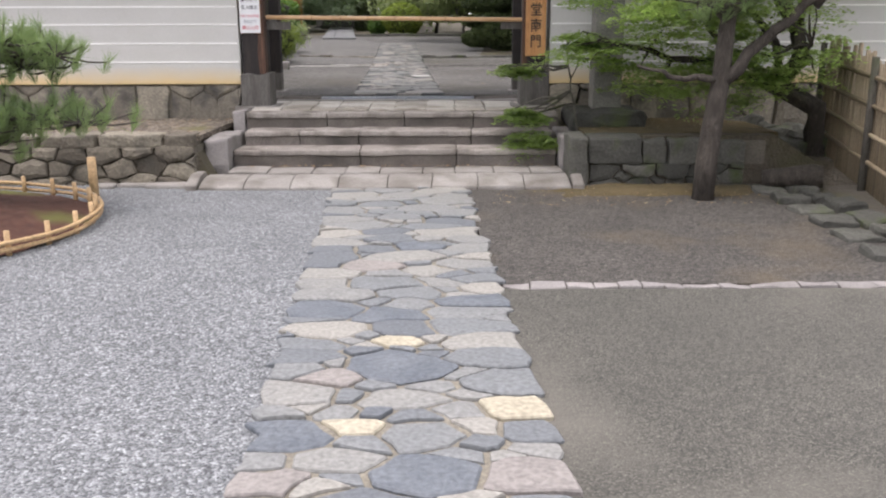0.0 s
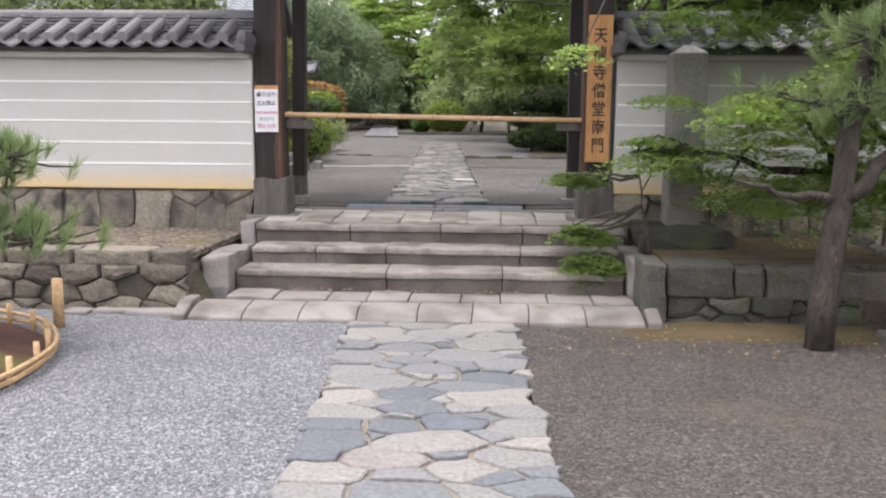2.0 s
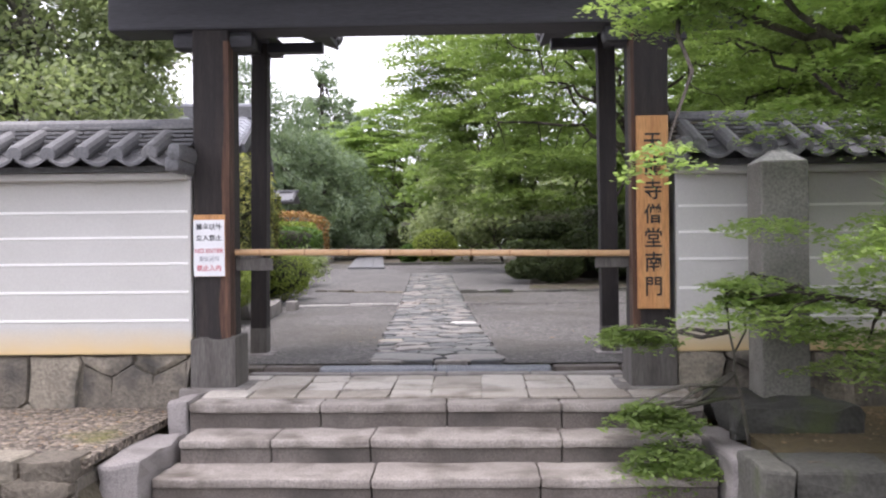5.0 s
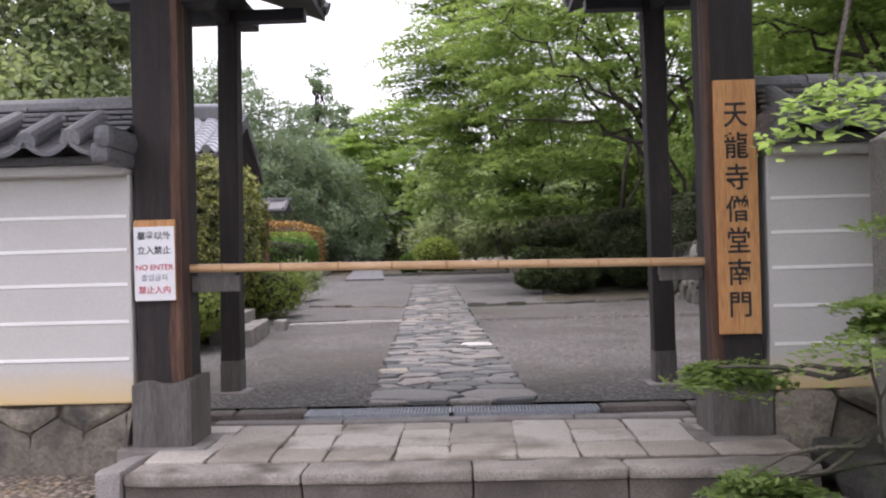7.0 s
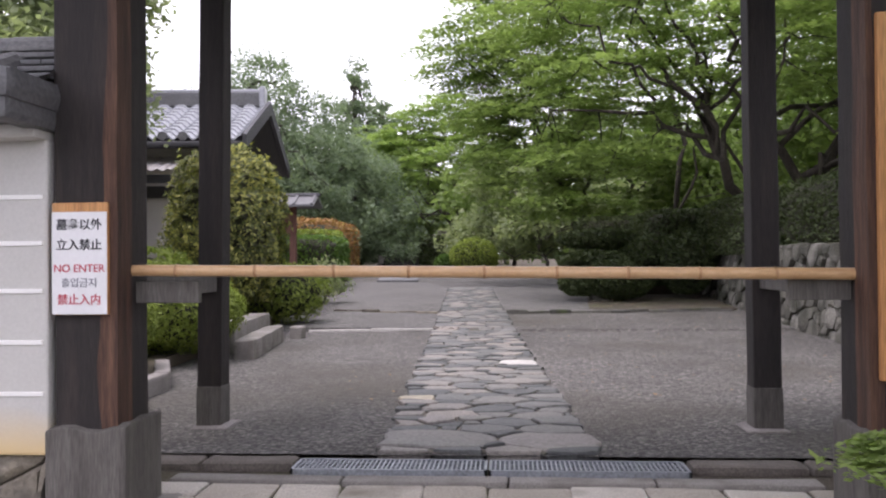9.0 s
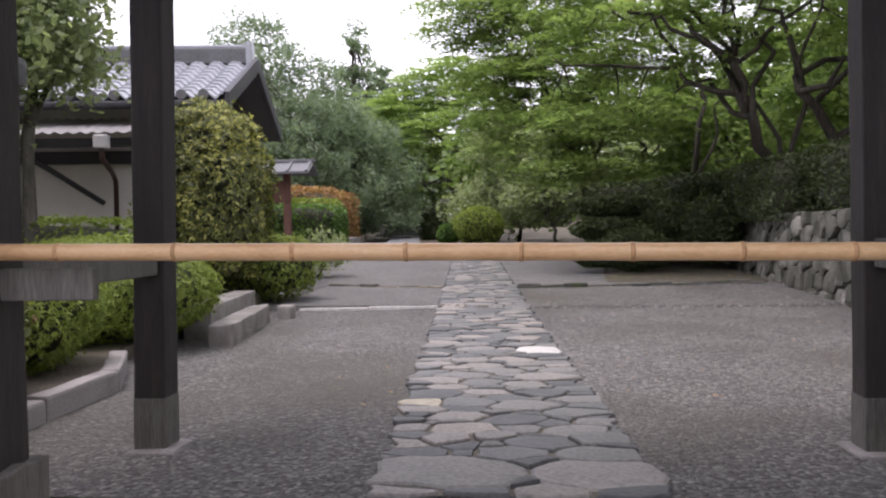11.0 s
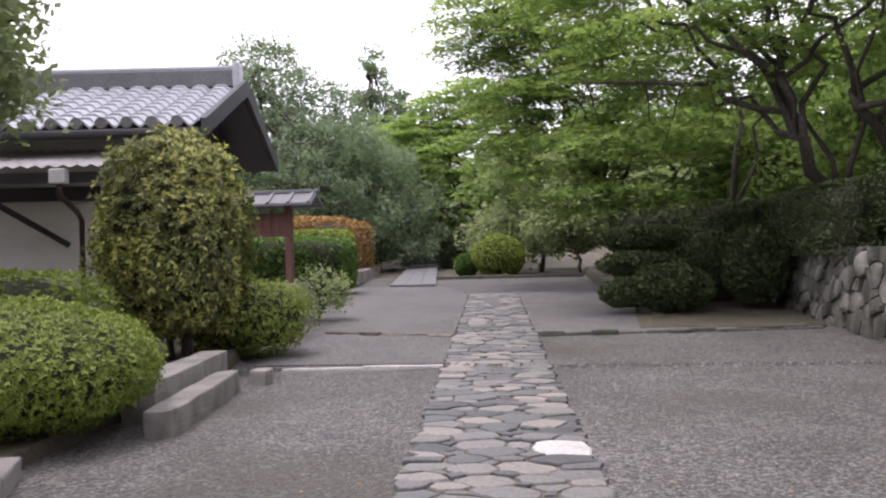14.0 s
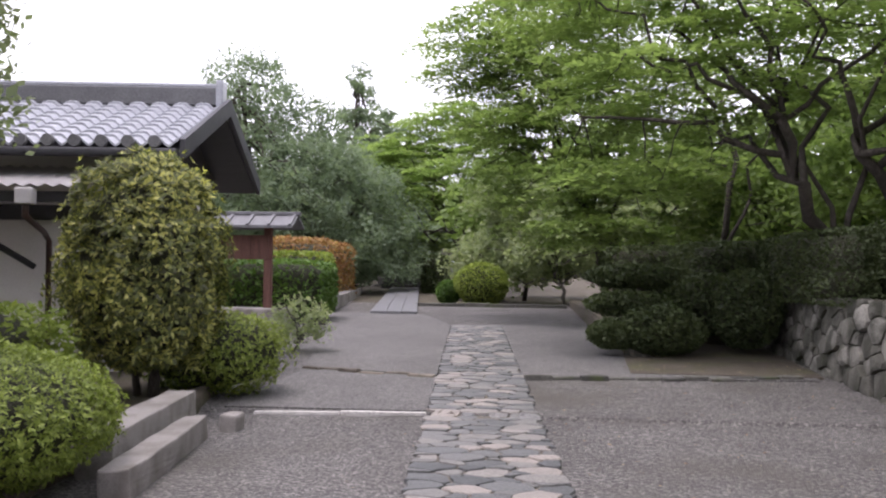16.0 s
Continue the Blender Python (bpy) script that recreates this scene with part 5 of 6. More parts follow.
for d in range(-95, 105, 13):
    a = math.radians(d)
    x, y = -4.22 + 1.51 * math.cos(a), 6.42 + 1.48 * math.sin(a)
    tube("peg", [(x, y, -0.03), (x, y, 0.17)], [0.021, 0.019], "bamboo_edge", edging, sides=8)
tagged(tube("stake", [(-3.12, 7.72, -0.02), (-3.12, 7.72, 0.36)], [0.04, 0.038], "bamboo_edge", sides=10), "short cut bamboo stake in the ground", "stake")
for x, y, s in ((-2.62, 8.22, 0.2), (-2.95, 8.28, 0.14), (-3.2, 8.2, 0.1)):
    tagged(part("stone", rough_box(x - s, x + s, y - 0.09, y + 0.07, -0.03, 0.035, 0.02, 0.02, 1), "granite"), "flat pale stone at the wall foot", "stone", "stones at the wall foot")


# ---- pines ----
def needle_tufts(name, tips, dirs, material, parent, length=0.125, per=64, width=0.0022, up=0.3):
    n = len(tips) * per
    t, d = np.repeat(np.array(tips, float), per, 0), np.repeat(np.array(dirs, float), per, 0)
    out = unit(d * 0.75 + rng.normal(0, 0.5, (n, 3)) + [0, 0, up])
    start = t - d * rng.random((n, 1)) * 0.12
    L = length * (0.7 + 0.5 * rng.random((n, 1)))
    side = unit(np.cross(out, rng.normal(0, 1, (n, 3)))) * width
    return quads(name, (start + out * L / 2).astype(np.float32), out * L / 2, side, material, parent)


def pine(base, line, boughs, label, tufts_per=16, candles=0, r=0.13, spread=0.32, flat=0.35, up=0.3):
    t = thing("pine_tree", label, "tree")
    t.location = base
    b0 = Vector(base)
    pts = [Vector(p) - b0 for p in line]
    lines = [(pts, r, r * 0.55)]
    tips, dirs, thin = [], [], []
    for a, b, rad in boughs:
        a, b = Vector(a) - b0, Vector(b) - b0
        c = crooked(a, b, 7, 0.18, 0.04)
        lines.append((c, rad, 0.012))
        for k in range(tufts_per):
            q = c[int(rng.integers(4, 8))]
            e = q + Vector((rng.normal(0, spread), rng.normal(0, spread), rng.normal(0.06, spread * flat)))
            thin.append(([q, q.lerp(e, 0.6) + Vector((0, 0, -0.02)), e], 0.010, 0.005))
            dd = (e - q).normalized() * 0.5 + Vector((0, 0, 0.9))
            tips.append(e)
            dirs.append(dd.normalized())
    limbs("trunk", lines[:1], "bark", t)
    limbs("branch", lines[1:], "bark", t)
    twiggery(thin, "bark", t)
    needle_tufts("needles", tips, dirs, "needles", t, up=up)
    if candles:
        for i in rng.choice(len(tips), candles, replace=False):
            p = Vector(tips[i])
            tube("candle", [p, p + Vector((0, 0, 0.05)), p + Vector((0.005, 0, 0.12))], [0.012, 0.014, 0.005], "candle", t, "yellow spring shoot", sides=6)
    return t


pine((-4.7, 7.0, 0.08), [(-4.7, 7.0, 0.0), (-4.6, 6.95, 0.6), (-4.75, 7.0, 1.3), (-4.7, 7.05, 2.0)],
     [((-4.65, 6.95, 0.8), (-3.0, 6.95, 1.28), 0.04), ((-4.65, 6.95, 0.6), (-2.95, 6.95, 0.76), 0.04), ((-4.6, 6.9, 0.5), (-3.5, 6.8, 0.56), 0.03),
      ((-4.7, 7.0, 1.1), (-3.4, 6.8, 1.34), 0.035), ((-4.65, 7.0, 0.9), (-3.15, 7.15, 1.18), 0.03), ((-4.65, 6.95, 0.6), (-3.3, 7.1, 0.70), 0.03), ((-4.7, 7.0, 1.2), (-3.9, 6.7, 1.4), 0.03), ((-4.6, 6.95, 0.7), (-3.6, 6.7, 0.74), 0.03)],
     "small garden pine with long green needles in the bed", 66, 0, 0.09, 0.165, 0.4, 0.6)
garden_pine = pine((2.28, 7.55, 0.0), [(2.28, 7.55, -0.05), (2.29, 7.55, 0.35), (2.33, 7.57, 0.7), (2.37, 7.58, 1.0), (2.40, 7.6, 1.5), (2.50, 7.6, 2.0), (2.55, 7.5, 2.6)],
     [((2.40, 7.6, 1.5), (2.12, 7.5, 1.66), 0.03), ((2.42, 7.6, 1.55), (2.75, 7.3, 1.72), 0.03), ((2.5, 7.6, 1.8), (2.4, 7.2, 2.1), 0.035), ((2.5, 7.6, 2.2), (2.5, 6.9, 2.45), 0.04),
      ((2.5, 7.6, 2.0), (3.3, 7.2, 2.4), 0.04), ((2.55, 7.5, 2.4), (2.35, 7.3, 2.7), 0.03), ((3.05, 7.4, 1.62), (3.55, 7.2, 2.05), 0.03)],
     "garden pine with dark cracked bark and yellow spring shoots", 24, 7, 0.105, 0.21, 0.45, 0.3)
limbs("limb", [(crooked((0.09, 0.03, 1.0), (0.80, -0.15, 1.70), 7, 0.10, 0.06), 0.062, 0.035), (crooked((0.07, 0.02, 1.02), (-0.62, 0.05, 1.14), 7, 0.12, -0.03), 0.042, 0.014)], "bark", garden_pine)

# ---- maples by the gate ----
maple_arms = [(crooked(a, b, 8, 0.10, 0.06), r0, 0.018) for a, b, r0 in (((-0.4, -0.1, 1.7), (-2.25, -0.2, 2.6), 0.085), ((-0.35, -0.1, 1.9), (-1.9, -0.2, 2.95), 0.045), ((-0.15, -0.1, 0.5), (-2.0, -0.1, 1.08), 0.075),
      ((-0.9, -0.15, 2.0), (-1.2, -0.4, 3.2), 0.06), ((-0.4, -0.1, 1.9), (-0.6, -0.4, 3.1), 0.06), ((-1.4, -0.2, 2.3), (-2.8, 0.0, 2.75), 0.03), ((-1.0, -0.1, 0.9), (-1.5, -0.3, 1.6), 0.03))]
maple = tree("maple_tree", (3.75, 8.75, 0.2), (3.35, 8.6, 2.2),
         [(1.5, 8.5, 3.15, 1.0, 0.6, 0.28), (2.7, 8.4, 3.0, 0.9, 0.7, 0.4), (0.8, 8.7, 2.95, 0.35, 0.3, 0.12), (1.95, 8.75, 2.34, 0.75, 0.3, 0.12), (0.66, 7.6, 2.03, 0.10, 0.12, 0.14), (1.75, 8.7, 1.28, 0.42, 0.22, 0.2), (1.3, 8.8, 1.22, 0.22, 0.2, 0.1), (2.25, 8.6, 1.72, 0.5, 0.3, 0.12), (2.6, 8.4, 0.95, 0.5, 0.3, 0.28), (2.3, 8.5, 2.62, 0.65, 0.4, 0.16),
          (3.2, 8.4, 2.3, 0.8, 0.6, 0.5), (2.4, 8.5, 1.35, 0.5, 0.3, 0.48), (1.4, 8.85, 1.72, 0.22, 0.2, 0.05), (1.3, 8.85, 1.42, 0.2, 0.2, 0.05), (3.1, 8.3, 1.4, 0.6, 0.4, 0.6), (4.2, 8.4, 3.0, 0.9, 0.7, 0.6), (2.0, 8.7, 0.98, 0.3, 0.25, 0.16), (2.65, 7.95, 1.75, 0.5, 0.3, 0.3), (1.95, 8.05, 1.55, 0.35, 0.25, 0.2), (2.9, 8.0, 2.15, 0.5, 0.3, 0.2)],
         "spreading green maple with fine layered leaves beside the gate", "maple_near", r=0.12, leaf=0.019, per=170, reach=0.25, count=900, boughs=8, twigs=190, arms=maple_arms, bark="bark")
tree("maple_sapling", (1.40, 9.05, 0.44), (1.25, 9.0, 1.3),
     [(0.77, 9.4, 1.04, 0.2, 0.14, 0.07), (0.82, 9.0, 0.60, 0.22, 0.15, 0.08), (0.92, 8.92, 0.34, 0.24, 0.15, 0.12), (1.5, 9.1, 1.3, 0.25, 0.18, 0.05)],
     "young maple with thin twisting twigs and small green leaves", "maple_shaded", r=0.013, leaf=0.017, per=120, reach=0.14, count=130, boughs=3, lean=0.05, twigs=9, category="shrub")

# ---- garden inside the gate: left side ----
def kerb(name, pts, w, h, material, label, sink=0.06, height=rise):
    t = thing(name, label, "kerb", kind="structure")
    for (x0, y0), (x1, y1) in zip(pts, pts[1:]):
        L, a = math.hypot(x1 - x0, y1 - y0), math.atan2(y1 - y0, x1 - x0)
        n = max(1, round(L / (0.32 if "rough" in name else 0.7)))
        for i in range(n):
            bm = rough_box(L * i / n + 0.004, L * (i + 1) / n - 0.004, -w / 2, w / 2, -sink, h + rng.uniform(-0.012, 0.012), min(0.02, h * 0.3), 0.012, 2)
            side = rng.uniform(-1, 1) * (0.05 if "rough" in name else 0.006)
            bmesh.ops.transform(bm, matrix=Matrix.Translation((x0, y0 + side, height((y0 + y1) / 2) - (abs(side) * 0.5 if "rough" in name else 0))) @ Matrix.Rotation(a + side, 4, "Z"), verts=bm.verts)
            part("kerb_stone", bm, material, t)
    return t


kerb("white_edge", [(-3.15, 18.36), (axis(18.4) - 0.55, 18.44)], 0.06, 0.035, "white_stone", "thin white stone edge across the gravel")
kerb("rough_edge", [(-3.4, 21.45), (-2.6, 21.15), (axis(21) - 0.55, 20.9)], 0.12, 0.06, "rubble", "low rough stone edge across the lane")
kerb("rough_edge", [(axis(21) + 0.55, 20.85), (0.9, 21.0), (3.0, 21.35)], 0.14, 0.06, "dark_stone", "low dark stone edge of the garden lane")
kerb("far_edge", [(-3.5, 35.7), (0.9, 35.5)], 0.25, 0.1, "dark_stone", "mossy stone edge of the far bed")
kerb("hedge_kerb", [(-5.35, 32.0), (-6.75, 44)], 0.3, 0.30, "granite", "grey stone kerb at the foot of the hedge")
kerb("hedge_kerb", [(-7.2, 31.6), (-5.35, 32.0)], 0.3, 0.30, "granite", "grey stone kerb at the foot of the hedge")

bedl = thing("raised_bed", "earth bed behind low stone edging", "planting bed", kind="structure")
bm = bmesh.new()
out = [(-9, 11.3), (-3.1, 11.3), (-3.1, 13.2), (-3.5, 14.1), (-3.6, 15.6), (-3.5, 17.2), (-3.9, 19.5), (-4.4, 24.0), (-5, 27), (-9, 27)]
top = [bm.verts.new((x, y, 0.74 + (0.10 if y > 18 else 0))) for x, y in out]
low = [bm.verts.new((x, y, 0.4)) for x, y in out]
bm.faces.new(top)
for i in range(len(out)):
    bm.faces.new((top[i - 1], low[i - 1], low[i], top[i]))
bmesh.ops.recalc_face_normals(bm, faces=bm.faces)
part("soil", bm, "shaded_earth", bedl)
kerb("bed_edging", [(-3.05, 11.4), (-3.05, 13.1), (-3.45, 14.1)], 0.12, 0.13, "step_stone", "low stone edging of the shrub bed")


def long_stone(x0, y0, x1, y1, w, z0, z1, label):
    L, a = math.hypot(x1 - x0, y1 - y0), math.atan2(y1 - y0, x1 - x0)
    bm = rough_box(0, L, 0, w, z0, z1, 0.016, 0.018, 5)
    bmesh.ops.transform(bm, matrix=Matrix.Translation((x0, y0, 0)) @ Matrix.Rotation(a, 4, "Z"), verts=bm.verts)
    return tagged(part("long_stone", bm, "granite"), label, "stone block", "stone steps by the shrubs")


long_stone(-2.93, 15.1, -3.16, 17.1, 0.20, 0.55, 0.83, "long pale granite block lying beside the gravel")
long_stone(-3.27, 15.6, -3.52, 17.8, 0.26, 0.6, 0.94, "long grey granite block behind a lower one")
tagged(part("stone_stub", rough_box(-3.16, -3.0, 17.35, 17.6, 0.55, 0.79, 0.03, 0.012, 1), "granite"), "small upright grey stone stub", "stone")
tagged(part("drain_cover", box_bm(-2.95, -2.45, 19.45, 19.75, 0.66, 0.705, bevel=0.01), "steel"), "dark slotted drain cover in the ground", "drain cover")

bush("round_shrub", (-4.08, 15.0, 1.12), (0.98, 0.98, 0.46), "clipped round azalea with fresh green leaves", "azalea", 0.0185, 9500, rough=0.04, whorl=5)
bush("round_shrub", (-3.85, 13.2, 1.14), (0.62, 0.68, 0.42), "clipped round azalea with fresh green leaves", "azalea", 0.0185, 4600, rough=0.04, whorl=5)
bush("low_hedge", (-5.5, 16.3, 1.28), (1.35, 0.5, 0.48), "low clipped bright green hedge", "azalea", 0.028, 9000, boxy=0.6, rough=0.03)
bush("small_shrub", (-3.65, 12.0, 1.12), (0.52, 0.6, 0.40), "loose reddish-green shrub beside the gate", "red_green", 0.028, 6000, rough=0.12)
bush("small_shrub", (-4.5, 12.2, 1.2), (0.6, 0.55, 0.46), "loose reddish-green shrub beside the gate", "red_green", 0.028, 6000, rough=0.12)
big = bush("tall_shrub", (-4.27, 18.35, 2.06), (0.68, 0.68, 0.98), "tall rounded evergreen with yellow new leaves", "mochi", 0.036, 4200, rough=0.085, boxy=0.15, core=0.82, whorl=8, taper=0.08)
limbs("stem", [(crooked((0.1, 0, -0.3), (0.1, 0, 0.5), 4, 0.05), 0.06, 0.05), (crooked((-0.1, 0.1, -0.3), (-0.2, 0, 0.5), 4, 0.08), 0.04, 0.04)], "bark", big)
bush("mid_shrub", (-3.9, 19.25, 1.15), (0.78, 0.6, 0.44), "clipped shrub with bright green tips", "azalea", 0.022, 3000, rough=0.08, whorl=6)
tree("thin_shrub", (-4.0, 23.4, 0.7), (-3.95, 23.4, 1.3), [(-3.95, 23.4, 1.25, 0.45, 0.4, 0.35)], "thin loose shrub with bare stems", "oak_leaf", r=0.025, leaf=0.035, per=25, reach=0.16, count=45, flat=False, boughs=9, category="shrub")

# the house
house = thing("house", "low traditional house with silver-grey tiled gable roof", "house")
house.matrix_basis = pose(-4.45, 19.6, 0, 0, 0, 6.5)
EZ, RZ, DEP, LEN = 3.46, 4.36, 4.7, 9.0


def slope(u, v, lift=0.0):
    """u along the eave (to the west), v from eave to ridge 0..1."""
    return Vector((-u, v * DEP / 2, EZ + (RZ - EZ) * v * (0.92 + 0.08 * v) + lift))


tv, tf = [], []
tile_w, rows_n, K = 0.30, 11, 9
for i in range(int(LEN / tile_w)):
    for j in range(rows_n):
        o = len(tv)
        for jj in (0, 1):
            v = (j + jj * 1.12) / rows_n
            for k in range(K):
                s = k / (K - 1)
                wave = 0.036 * math.cos(2 * math.pi * (s + 0.12)) + 0.014 * math.sin(4 * math.pi * s)
                tv.append(slope(i * tile_w + s * tile_w, min(v, 1.02), wave + (0.045 if jj == 0 else 0.010)))
        for k in range(K):
            tv.append(tv[o + k] - Vector((0, 0, 0.03)))
        for k in range(K - 1):
            tf.append((o + k, o + K + k, o + K + k + 1, o + k + 1))
            tf.append((o + 2 * K + k, o + k, o + k + 1, o + 2 * K + k + 1))
eave_disc = bmesh.new()
bmesh.ops.create_cone(eave_disc, cap_ends=True, segments=14, radius1=0.075, radius2=0.07, depth=0.05, matrix=Matrix.Rotation(math.pi / 2, 4, "X"))
eave_disc = mesh_of("eave_tile", eave_disc, "tile")
for i in range(int(LEN / tile_w)):
    o = new("eave_tile", eave_disc)
    o.parent, o.location = house, (-(i + 0.88) * tile_w, -0.03, EZ + 0.03)
tiles = raw("roof_tiles", tv, tf, "tile_silver", house, "silver-grey wavy roof tiles", smooth=False)
bm = bmesh.new()
for y0, z0, y1, z1 in ((0.02, EZ - 0.05, DEP / 2, RZ - 0.06), (DEP - 0.02, EZ - 0.05, DEP / 2, RZ - 0.06)):
    vs = [bm.verts.new(p) for x in (0.02, -LEN) for p in ((x, y0, z0), (x, y1, z1), (x, y1, z1 - 0.12), (x, y0, z0 - 0.1))]
    for q in ((0, 1, 2, 3), (7, 6, 5, 4), (0, 4, 5, 1), (1, 5, 6, 2), (2, 6, 7, 3), (3, 7, 4, 0)):
        bm.faces.new([vs[i] for i in q])
bmesh.ops.recalc_face_normals(bm, faces=bm.faces)
part("roof_deck", bm, "beam_wood", house, "dark timber underside of the roof")
rear = [(0, DEP, EZ), (0, DEP / 2, RZ), (-LEN, DEP / 2, RZ), (-LEN, DEP, EZ)]
raw("rear_roof", rear, [(0, 1, 2, 3)], "slate", house)
part("ridge", box_bm(-LEN, -0.08, DEP / 2 - 0.13, DEP / 2 + 0.13, RZ - 0.03, RZ + 0.22, bevel=0.02), "tile", house)
part("ridge_cap", box_bm(-LEN, -0.06, DEP / 2 - 0.08, DEP / 2 + 0.08, RZ + 0.22, RZ + 0.29, bevel=0.03), "tile_silver", house)
part("ridge_end", box_bm(-0.10, 0.0, DEP / 2 - 0.15, DEP / 2 + 0.15, RZ - 0.05, RZ + 0.33, bevel=0.03), "tile_silver", house)
for y0, y1 in ((-0.05, DEP / 2), (DEP + 0.05, DEP / 2)):
    bm = bmesh.new()
    vs = [bm.verts.new((x, y, z)) for x in (0.03, 0.09) for y, z in ((y0, EZ + 0.06), (y1, RZ + 0.08), (y1, RZ - 0.16), (y0, EZ - 0.16))]
    for q in ((0, 1, 2, 3), (7, 6, 5, 4), (0, 4, 5, 1), (1, 5, 6, 2), (2, 6, 7, 3), (3, 7, 4, 0)):
        bm.faces.new([vs[i] for i in q])
    bmesh.ops.recalc_face_normals(bm, faces=bm.faces)
    part("barge_board", bm, "beam_wood", house)
part("gutter", box_bm(-LEN, 0.0, -0.10, 0.0, EZ - 0.14, EZ - 0.05, bevel=0.03), "beam_wood", house)
bm = box_bm(-LEN + 0.3, -0.75, 0.75, DEP - 0.6, 0.5, EZ + 0.1)
part("wall", bm, "house_wall", house, "grey plaster wall")
bm = bmesh.new()
vs = [bm.verts.new(p) for p in ((-0.55, 0.5, EZ), (-0.55, DEP - 0.4, EZ), (-0.55, DEP / 2, RZ - 0.15))]
bm.faces.new(vs)
ex = bmesh.ops.extrude_face_region(bm, geom=list(bm.faces))
bmesh.ops.translate(bm, vec=(-0.1, 0, 0), verts=[v for v in ex["geom"] if isinstance(v, bmesh.types.BMVert)])
bmesh.ops.recalc_face_normals(bm, faces=bm.faces)
part("gable", bm, "old_wood", house)
for x in (-0.78, -3.6, -5.5):
    part("wall_post", box_bm(x - 0.06, x + 0.06, 0.69, 0.76, 0.7, EZ, bevel=0.008), "beam_wood", house)
part("wall_plate", box_bm(-LEN + 0.3, -0.7, 0.66, 0.78, 2.62, 2.80, bevel=0.01), "beam_wood", house)
bm = bmesh.new()
n = 160
for i in range(n + 1):
    x = -0.9 - i * 0.04
    h = 0.018 * math.sin(i * math.pi / 2)
    bm.verts.new((x, -0.55, 2.93 + h))
    bm.verts.new((x, 0.72, 3.27 + h))
bm.verts.ensure_lookup_table()
for i in range(n):
    bm.faces.new([bm.verts[k] for k in (2 * i, 2 * i + 1, 2 * i + 3, 2 * i + 2)])
bmesh.ops.solidify(bm, geom=list(bm.faces), thickness=0.012)
part("lean_to_roof", bm, "tin", house, "grey corrugated metal lean-to roof")
part("lean_to_beam", box_bm(-7.2, -0.95, -0.4, -0.3, 2.76, 2.88, bevel=0.01), "beam_wood", house)
part("drain_box", box_bm(-1.56, -1.38, -0.62, -0.46, 2.72, 2.90, bevel=0.02), "tin", house)
tube("downpipe", [(-1.47, -0.54, 2.74), (-1.47, -0.54, 2.6), (-1.62, 0.3, 2.46), (-1.66, 0.55, 2.36), (-1.66, 0.57, 0.8)], [0.035] * 5, "pipe_brown", house, "brown downpipe", sides=10)
tube("brace", [(-2.7, -0.35, 2.78), (-1.85, 0.6, 2.05)], [0.04, 0.04], "beam_wood", house, sides=6)

# notice board with a small roof, on a low plinth
tagged(part("plinth", rough_box(-8.0, -5.05, 26.6, 27.3, 0.6, 1.28, 0.03, 0.01, 2), "granite"), "low pale stone plinth", "plinth", kind="structure")
nb = thing("notice_board", "reddish wooden notice board under a small dark roof", "notice board")
for x in (-7.3, -5.2):
    part("post", box_bm(x - 0.075, x + 0.075, 26.92, 27.06, 1.16, 2.75, bevel=0.01), "notice_wood", nb)
part("panel", box_bm(-7.1, -5.1, 26.90, 26.95, 2.12, 2.60, bevel=0.01), "notice_wood", nb)
for i in range(11):
    part("batten", box_bm(-7.05 + i * 0.185, -7.02 + i * 0.185, 26.875, 26.90, 2.15, 2.58), "notice_wood", nb)
for s in (-1, 1):
    bm = bmesh.new()
    vs = [bm.verts.new((x, 27.0 + s * y, z)) for x in (-7.7, -4.6) for y, z in ((0, 3.02), (0.48, 2.78), (0.48, 2.73), (0, 2.94))]
    for q in ((0, 1, 2, 3), (7, 6, 5, 4), (0, 4, 5, 1), (1, 5, 6, 2), (2, 6, 7, 3), (3, 7, 4, 0)):
        bm.faces.new([vs[i] for i in q])
    bmesh.ops.recalc_face_normals(bm, faces=bm.faces)
    part("roof", bm, "slate", nb)
for i in range(8):
    bm = bmesh.new()
    box(bm, -0.03, 0.03, 0, 0.54, 0, 0.035, bevel=0.008)
    bmesh.ops.transform(bm, matrix=Matrix.Translation((-7.6 + i * 0.42, 27.0, 3.02)) @ Matrix.Rotation(math.pi, 4, "Z") @ Matrix.Rotation(-0.464, 4, "X"), verts=bm.verts)
    part("roof_batten", bm, "slate", nb)
nb.location = (-0.3, 0, 0.12)
part("roof_ridge", box_bm(-7.75, -4.55, 26.93, 27.07, 3.0, 3.07, bevel=0.015), "slate", nb)

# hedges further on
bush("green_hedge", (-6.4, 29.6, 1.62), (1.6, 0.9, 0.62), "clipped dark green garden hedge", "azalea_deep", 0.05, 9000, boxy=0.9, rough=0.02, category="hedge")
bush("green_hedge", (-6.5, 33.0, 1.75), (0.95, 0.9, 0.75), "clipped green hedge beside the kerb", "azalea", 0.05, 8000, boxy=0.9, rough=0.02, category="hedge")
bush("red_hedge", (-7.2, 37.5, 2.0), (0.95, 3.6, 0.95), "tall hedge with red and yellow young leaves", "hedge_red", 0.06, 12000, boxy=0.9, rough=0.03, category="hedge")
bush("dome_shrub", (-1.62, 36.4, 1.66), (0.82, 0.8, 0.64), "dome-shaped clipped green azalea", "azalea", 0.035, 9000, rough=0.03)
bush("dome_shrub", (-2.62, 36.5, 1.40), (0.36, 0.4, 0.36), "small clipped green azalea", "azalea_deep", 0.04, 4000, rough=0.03)
